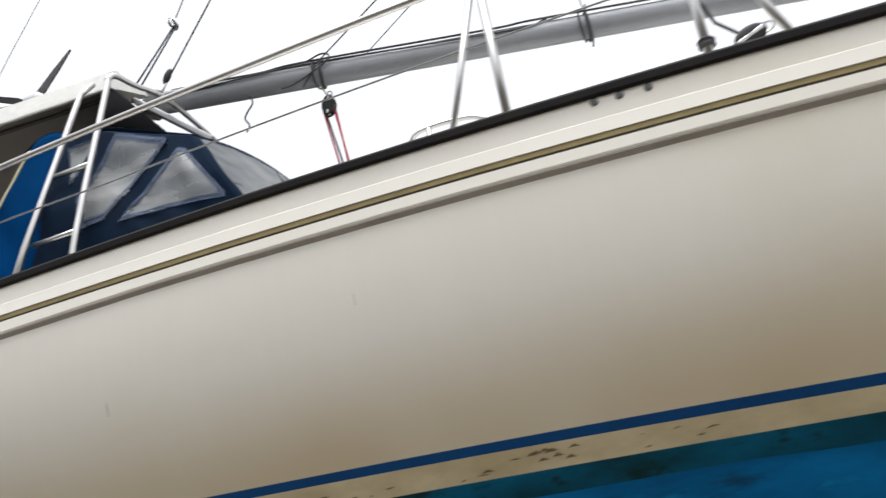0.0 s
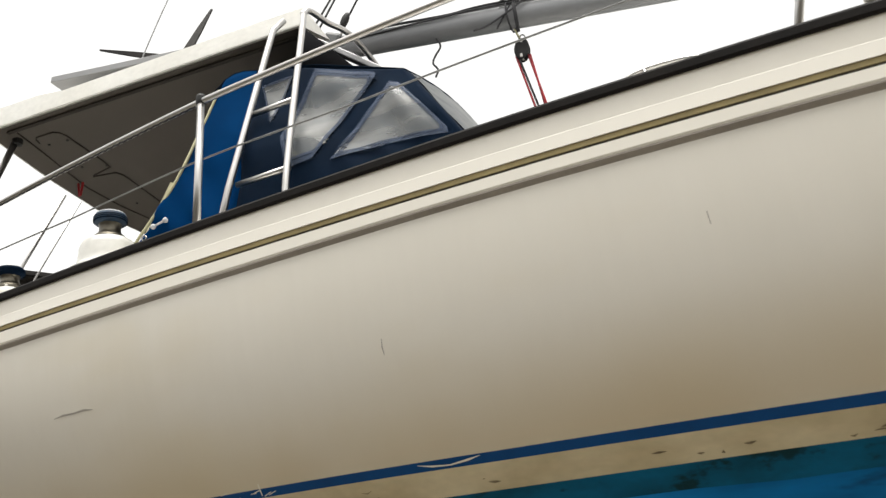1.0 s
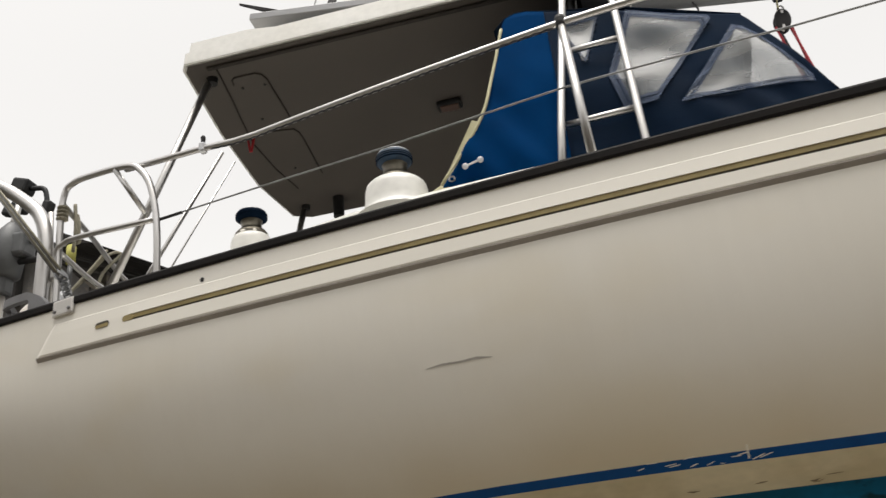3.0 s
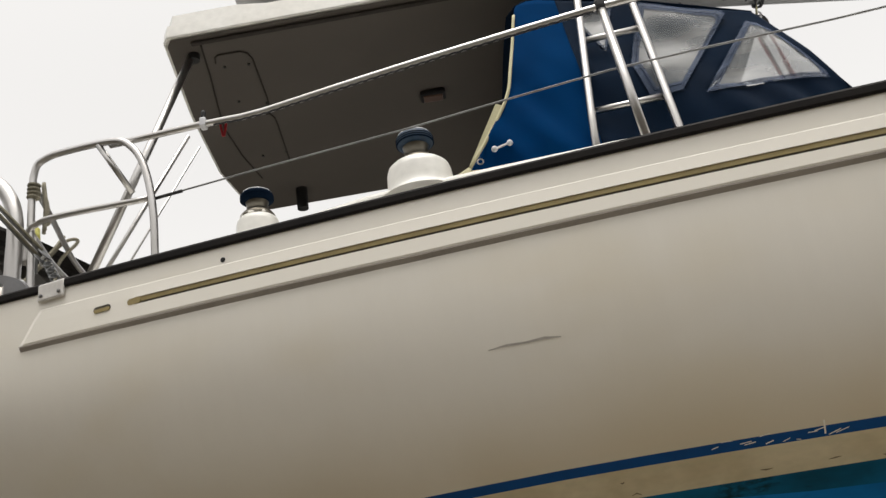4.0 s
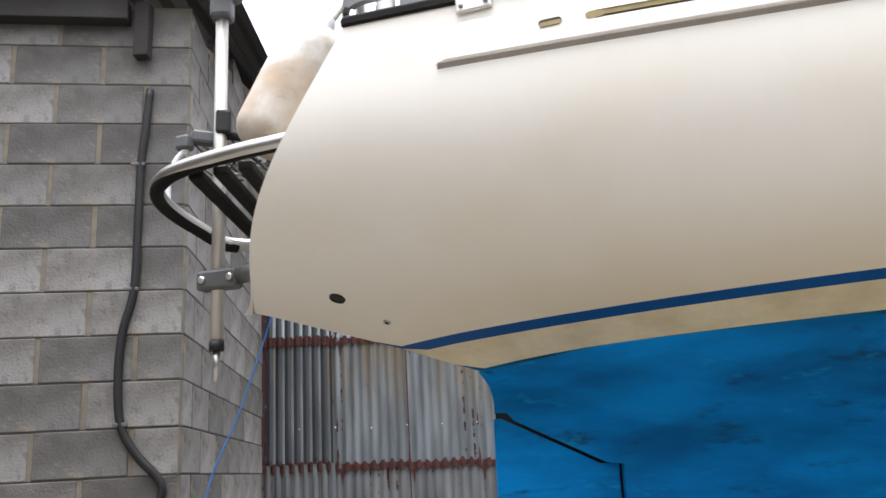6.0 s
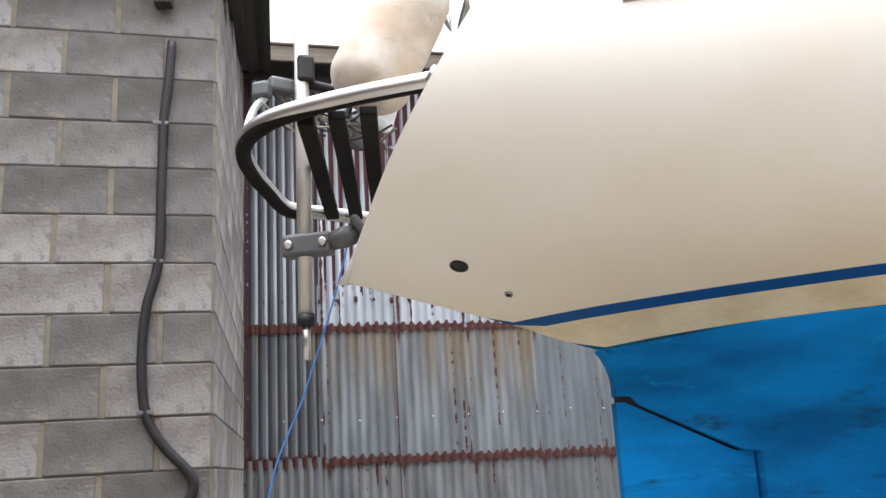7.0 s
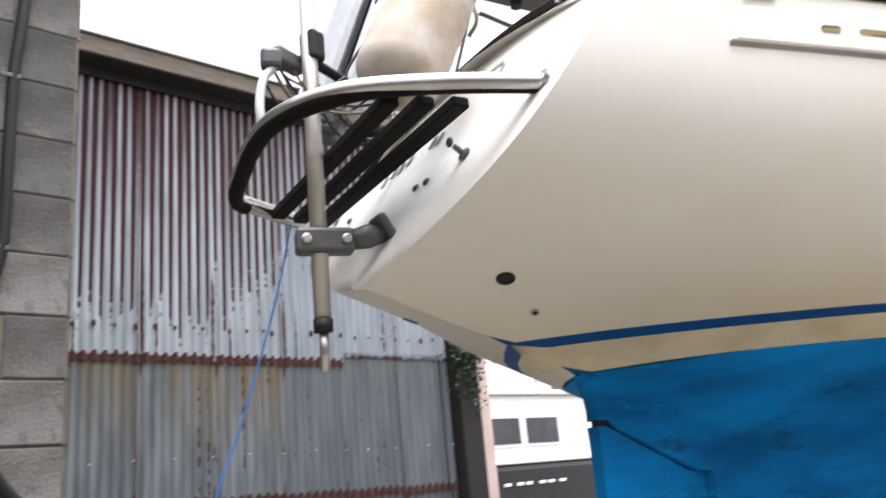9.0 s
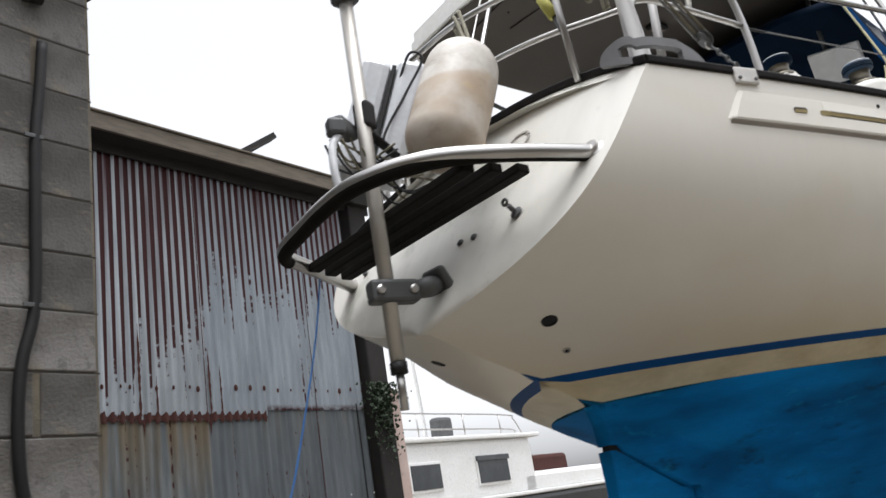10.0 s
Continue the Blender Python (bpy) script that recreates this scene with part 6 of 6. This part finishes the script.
for q in ((-0.175, -0.70, 2.515), (-0.19, 0.59, 2.485)):
    under(part("flange", lathe([(0.05, 0), (0.05, 0.008), (0.03, 0.016), (0.027, 0.03)], 20, Matrix.Translation(q) @ Matrix.Rotation(radians(-57), 4, "Y")), STEEL, None, "round steel flange"), platform)
for x in (-0.55, -0.46, -0.37):
    a, c = Vector((x, -0.52 - 0.3 * (x + 0.55), 2.488)), Vector((x + 0.015, 0.375 + 0.3 * (x + 0.55), 2.474))
    rot = (c - a).to_track_quat("X", "Z").to_matrix().to_4x4()
    under(part("slat", box(((c - a).length, 0.05, 0.03), 0.005, Matrix.Translation((a + c) / 2) @ rot), TEAK_AND_REFLECTION, None, "dark weathered slat"), platform)

# transom fittings and unreadable name
def on_transom(y, z, out=0.0):
    return Vector((transom_x(z, y) - out * 0.83, y, z + out * 0.55))


FADED = material("faded grey lettering", (0.17, 0.165, 0.16), (0.42, 0.40, 0.37), 0.7, coarse=40, fine=200, bump=0)
eb = part("eyebolt", lathe([(0.022, 0), (0.022, 0.006), (0.009, 0.01), (0.008, 0.04)], 14, Matrix.Translation(on_transom(-0.432, 2.407)) @ Matrix.Rotation(radians(-57), 4, "Y")), GREY, yacht, "dull eyebolt on the transom")
part("eye", tube([on_transom(-0.432, 2.407, 0.055) + Vector((0.0, 0.010 * cos(a), 0.010 * sin(a))) for a in np.linspace(0, 2 * pi, 13)], 0.005, 8), GREY, eb)
for y, z in ((-0.17, 2.40), (-0.24, 2.394), (0.5, 2.52), (-0.02, 2.33), (0.28, 2.37)):
    part("transom_bolt", lathe([(0.013, 0), (0.013, 0.006), (0.006, 0.01)], 10, Matrix.Translation(on_transom(y, z)) @ Matrix.Rotation(radians(-57), 4, "Y")), GREY, yacht)
for k, y in enumerate((0.27, 0.2, 0.14, 0.08, 0.0, -0.08, -0.13)):
    if k == 4:
        continue
    a = on_transom(y, 2.598 + 0.008 * (k % 2), 0.004)
    part("name_bar", box((0.003, 0.022, 0.055), 0.001, Matrix.Translation(a) @ Matrix.Rotation(radians(33), 4, "Y")), FADED, yacht, "worn dark lettering bar")
for k in range(7):
    a = k / 7 * 4.4 + 0.6
    q = on_transom(-0.31 + 0.05 * cos(a), 2.75 + 0.045 * sin(a), 0.004)
    part("emblem_bar", box((0.003, 0.012, 0.03), 0.001, Matrix.Translation(q) @ Matrix.Rotation(radians(33), 4, "Y") @ Matrix.Rotation(a, 4, "X")), SCUFF, yacht, "worn dark emblem stroke")

# ---- loose things at the stern ----
fender = thing("fender", (-0.30, -0.27, 2.65), "large dirty white fender hung over the stern", "fender")
fa, fb = Vector((-0.163, -0.245, 3.143)), Vector((-0.405, -0.25, 2.65))
prof, L = [], (fa - fb).length
for k in range(9):
    a = k / 8 * pi / 2
    prof.append((0.01 + 0.127 * sin(a), 0.10 - 0.10 * cos(a)))
prof += [(0.139, L * 0.5), (0.138, L * 0.72)]
for k in range(9):
    a = k / 8 * pi / 2
    prof.append((0.012 + 0.124 * cos(a), L * 0.78 + (L * 0.22) * sin(a)))
under(part("body", lathe(prof, 32, Matrix.Translation(fb) @ (fa - fb).to_track_quat("Z", "Y").to_matrix().to_4x4()), FENDERM, None, "stained white vinyl body", True), fender)
under(part("eye", lathe([(0.035, 0), (0.03, 0.03), (0.022, 0.05), (0.01, 0.055)], 16, Matrix.Translation(fa) @ (fa - fb).to_track_quat("Z", "Y").to_matrix().to_4x4()), PAPER, None), fender)
pipe("lanyard", [fa + Vector((0.02, 0, 0.03)), fa + Vector((0.06, 0.06, 0.12)), (-0.04, -0.1, 3.42), (0.0, -0.05, 3.44), (-0.05, -0.12, 3.3), (-0.02, -0.2, 3.05), (-0.03, -0.16, 2.98)], 0.008, ROPE, fender, "green-grey lanyard", True)
pipe("lanyard", [fa + Vector((0.03, 0, 0.03)), (-0.06, -0.16, 3.35), (-0.03, -0.12, 3.44)], 0.008, ROPE, fender, "", True)
COWL = material("pale grey gloss plastic", (0.74, 0.76, 0.79), (0.62, 0.64, 0.67), 0.35, coarse=4, fine=50, bump=0.02)
case = thing("motor_cowl", (-0.36, 0.1, 2.85), "pale grey outboard cowl lashed behind the fender", "outboard motor")
ca = Matrix.Translation((-0.345, 0.09, 2.985)) @ Euler((radians(-4), radians(20), radians(-32))).to_matrix().to_4x4()
under(part("cowl", box((0.115, 0.15, 0.50), 0.03, ca @ Matrix.Translation((-0.062, 0, -0.02))), COWL, None, "pale grey cowl half"), case)
under(part("cowl", box((0.115, 0.15, 0.52), 0.03, ca @ Matrix.Translation((0.07, 0, 0.0))), COWL, None, "pale grey cowl half"), case)
under(part("seam", box((0.016, 0.14, 0.47), 0.003, ca @ Matrix.Translation((0.004, 0, -0.02))), DARK, None, "black seam"), case)
under(part("bracket", box((0.10, 0.12, 0.12), 0.02, ca @ Matrix.Translation((0, 0, -0.28))), GREY, None), case)
pipe("loop", [(-0.30, 0.0, 3.12), (-0.27, -0.05, 3.22), (-0.22, -0.06, 3.2), (-0.3, -0.02, 3.05), (-0.42, 0.0, 2.85), (-0.38, -0.03, 2.78)], 0.005, BLACKROPE, case, "dark blue rope loop", True)
coil = thing("rope_coil", (0.0, -0.6, 3.2), "weathered rope ends knotted to the lower stern rail", "rope")
for k, (x, y, zt, zb) in enumerate(((0.163, -0.643, 3.40, 3.172), (0.172, -0.655, 3.40, 3.18), (0.149, -0.60, 3.38, 3.25))):
    pipe("strand", [(x - 0.02, y + 0.01, zt), (x, y, 0.5 * (zt + zb)), (x + 0.004, y - 0.006, zb)], 0.0075, ROPE, coil, "", True, 6)
under(part("knot", ball(0.017, (1.1, 0.8, 1.0), Matrix.Translation((0.149, -0.605, 3.245)), 12), ROPE, None, "", True), coil)
tackle = thing("davit_tackle", (0.31, -0.907, 2.95), "four-part rope tackle chained between the stern rail and the davit", "tackle")
LOWB, UPB = Vector((0.305, -0.907, 2.945)), Vector((-0.17, -0.79, 3.51))
side_ = (UPB - LOWB).cross(Vector((0.6, 0.7, 0.3))).normalized()
for k, d in enumerate((-0.022, -0.009, 0.010, 0.022)):
    pipe("fall", [LOWB + side_ * d, UPB + side_ * d * 0.8], 0.0048, WIRE if k % 2 else ROPE, tackle, "weathered fall", False, 8)
for end, size in ((LOWB, 0.03), (UPB, 0.03)):
    turn = (UPB - LOWB).to_track_quat("Z", "Y").to_matrix().to_4x4()
    for d in (-0.012, 0.012):
        under(part("cheek", ball(size, (0.75, 0.15, 1.1), Matrix.Translation(end) @ turn @ Matrix.Translation((0, d, -0.01)), 16), GREY, None, "", True), tackle)
pipe("becket", [LOWB - (UPB - LOWB).normalized() * 0.02 + Vector((0.012 * cos(a), 0.0, 0.018 * sin(a) - 0.012)) for a in np.linspace(0, 2 * pi, 13)], 0.004, STEEL, tackle, "steel becket", False, 6)
ch = thing("fairlead_chain", (0.37, -0.96, 2.81), "short rusty chain on the stern fairlead", "chain")
for k in range(7):
    c0 = Vector((0.385, -0.955, 2.825)).lerp(Vector((0.33, -0.912, 2.915)), k / 6)
    under(part("link", tube([c0 + Vector((0.015 * cos(a), 0.008 * sin(a) * (k % 2), 0.012 * sin(a))) for a in np.linspace(0, 2 * pi, 11)], 0.0035, 6), GREY, None), ch)
brush = thing("deck_brush", (0.0, -0.34, 3.1), "yellow headed deck brush lashed to the stern rail", "brush")
pipe("head", [(0.035, -0.48, 3.29), (0.055, -0.505, 3.20)], 0.021, material("yellow bristles", (0.42, 0.40, 0.10), (0.3, 0.28, 0.06), 0.8, coarse=20, fine=200, bump=0.4), brush, "yellow head")
pipe("handle", [(0.055, -0.505, 3.21), (0.075, -0.53, 3.07)], 0.011, GREY, brush, "grey handle")
rope = thing("mooring_rope", (-0.72, 0.32, 2.48), "bright blue rope hanging from the platform", "rope")
pipe("strand", [(-0.45, 0.45, 2.52), (-0.53, 0.43, 2.2), (-0.66, 0.41, 1.8), (-0.788, 0.381, 1.455), (-0.85, 0.42, 0.9), (-0.9, 0.45, 0.02)], 0.0035, BLUEROPE, rope, "", True, 8)

prop = thing("boat_prop", (1.12, -0.34, 0), "dark steel boat prop with a round pad standing by the keel", "boat prop")
pipe("pole", [(1.12, -0.34, 0.0), (1.12, -0.34, 1.2)], 0.03, GREY, prop, "steel pole", False, 14)
under(part("pad", lathe([(0.05, 0), (0.075, 0.015), (0.075, 0.05), (0.05, 0.07), (0.02, 0.075)], 20, Matrix.Translation((1.12, -0.34, 1.19))), DARK, None, "round black pad"), prop)
under(part("foot", lathe([(0.14, 0), (0.14, 0.012), (0.04, 0.02)], 20, Matrix.Translation((1.12, -0.34, 0.0))), GREY, None), prop)

# ---- the motor cruiser beyond ----
def far(x, z, out=0.0):
    """A point on the cruiser's near side, which stands parallel to the shed."""
    y = 12.15 + 0.173 * (x - 9.5) - out
    return (x, y, z)


cruiser = thing("motor_cruiser", far(12, 0), "white motor cruiser with a black hull ashore", "motor boat")
CR = math.atan(0.173)
def far_box(name, x0, x1, z0, z1, depth, mat, label="", out=0.0, bev=0.05, parent=None):
    a = Vector(far((x0 + x1) / 2, (z0 + z1) / 2, out))
    w = (x1 - x0) / cos(CR)
    ob = part(name, box((w, depth, z1 - z0), bev, Matrix.Translation(a + Vector((-math.sin(CR), cos(CR), 0)) * depth / 2) @ Matrix.Rotation(CR, 4, "Z")), mat, None, label)
    return under(ob, parent or cruiser)


far_box("hull", 5.5, 17.4, 0.3, 1.83, 3.5, BLACKHULL, "black hull with a row of white vents", 0.1, 0.15)
far_box("keel", 6.5, 16.0, 0.0, 0.4, 0.5, BLACKHULL, "", -1.5)
far_box("rubbing_band", 5.5, 17.45, 1.80, 1.90, 3.7, BOATWHITE, "", 0.13, 0.03)
far_box("cabin_side", 5.6, 13.6, 1.88, 3.22, 3.3, BOATWHITE, "white cabin side", 0.0, 0.12)
far_box("foredeck", 13.0, 17.3, 1.88, 2.35, 3.3, BOATWHITE, "white foredeck", 0.0, 0.12)
far_box("upper_deck", 5.4, 13.9, 3.20, 3.30, 3.6, BOATWHITE, "white upper deck edge", 0.12, 0.03)
for x0, x1 in ((7.9, 8.75), (8.95, 9.9), (11.25, 12.4)):
    far_box("window_frame", x0 - 0.06, x1 + 0.06, 2.14, 2.78, 0.06, BOATWHITE, "", 0.04, 0.015)
    far_box("pane", x0, x1, 2.2, 2.72, 0.05, TINT, "dark tinted pane", 0.06, 0.01)
far_box("blind", 11.2, 12.45, 2.70, 2.82, 0.06, TINT, "dark blind rail", 0.09, 0.01)
far_box("cover", 13.6, 15.6, 2.30, 2.78, 1.6, RUST, "maroon canvas cover", -0.3, 0.1)
for x in (8.1, 8.45, 8.7, 9.1, 9.35, 9.7):
    far_box("vent", x, x + 0.18, 1.38, 1.44, 0.04, BOATWHITE, "", 0.13, 0.01)
for z in (3.55, 3.9):
    pipe("rail", [far(x, z - 0.02 * (x - 6)) for x in (5.8, 9, 12.6)] + [far(13.0, z - 0.25), far(13.3, 3.25)], 0.02, STEEL, cruiser, "steel deck rail", True)
for x in (6.2, 7.8, 9.4, 11.0, 12.4):
    pipe("rail_post", [far(x, 3.25), far(x, 3.9 - 0.02 * (x - 6))], 0.018, STEEL, cruiser)
pipe("mast", [far(10.8, 3.25, -1.2), far(10.6, 7.5, -1.2)], 0.05, BOATWHITE, cruiser, "white mast")
far_box("motor", 10.6, 11.15, 3.25, 3.85, 0.3, GREY, "grey deck motor", -0.5, 0.08)

# ---- blocks of the walls ----
JOINT = material("dark raked bed joint", (0.06, 0.053, 0.045), (0.03, 0.027, 0.024), 0.95, coarse=9, fine=90, bump=0.5)


def beds(wall, start, way, out, length):
    for k in range(1, 24):
        z = FIRST + COURSE * k
        a, c = start + out * 0.0015 - way * 0.004, start + way * length + out * 0.0015
        if z < 4.0:
            mesh("bed_joint", [(a.x, a.y, z - 0.0032), (c.x, c.y, z - 0.0032), (c.x, c.y, z + 0.0032), (a.x, a.y, z + 0.0032)], [(0, 1, 2, 3) if out.y * way.x < 0 else (3, 2, 1, 0)], JOINT, wall)


beds(front_wall, A0, ALONG, OUT_FRONT, FRONT_LEN)
beds(return_wall, A0, RET, OUT_RET, 3.0)
lay(front_wall, A0, ALONG, OUT_FRONT, FRONT_LEN, 0, lambda d: 4.06, 0.0)
lay(return_wall, A0, RET, OUT_RET, 3.0, 1, lambda d: 4.06 + 0.28 * d, 0.0)
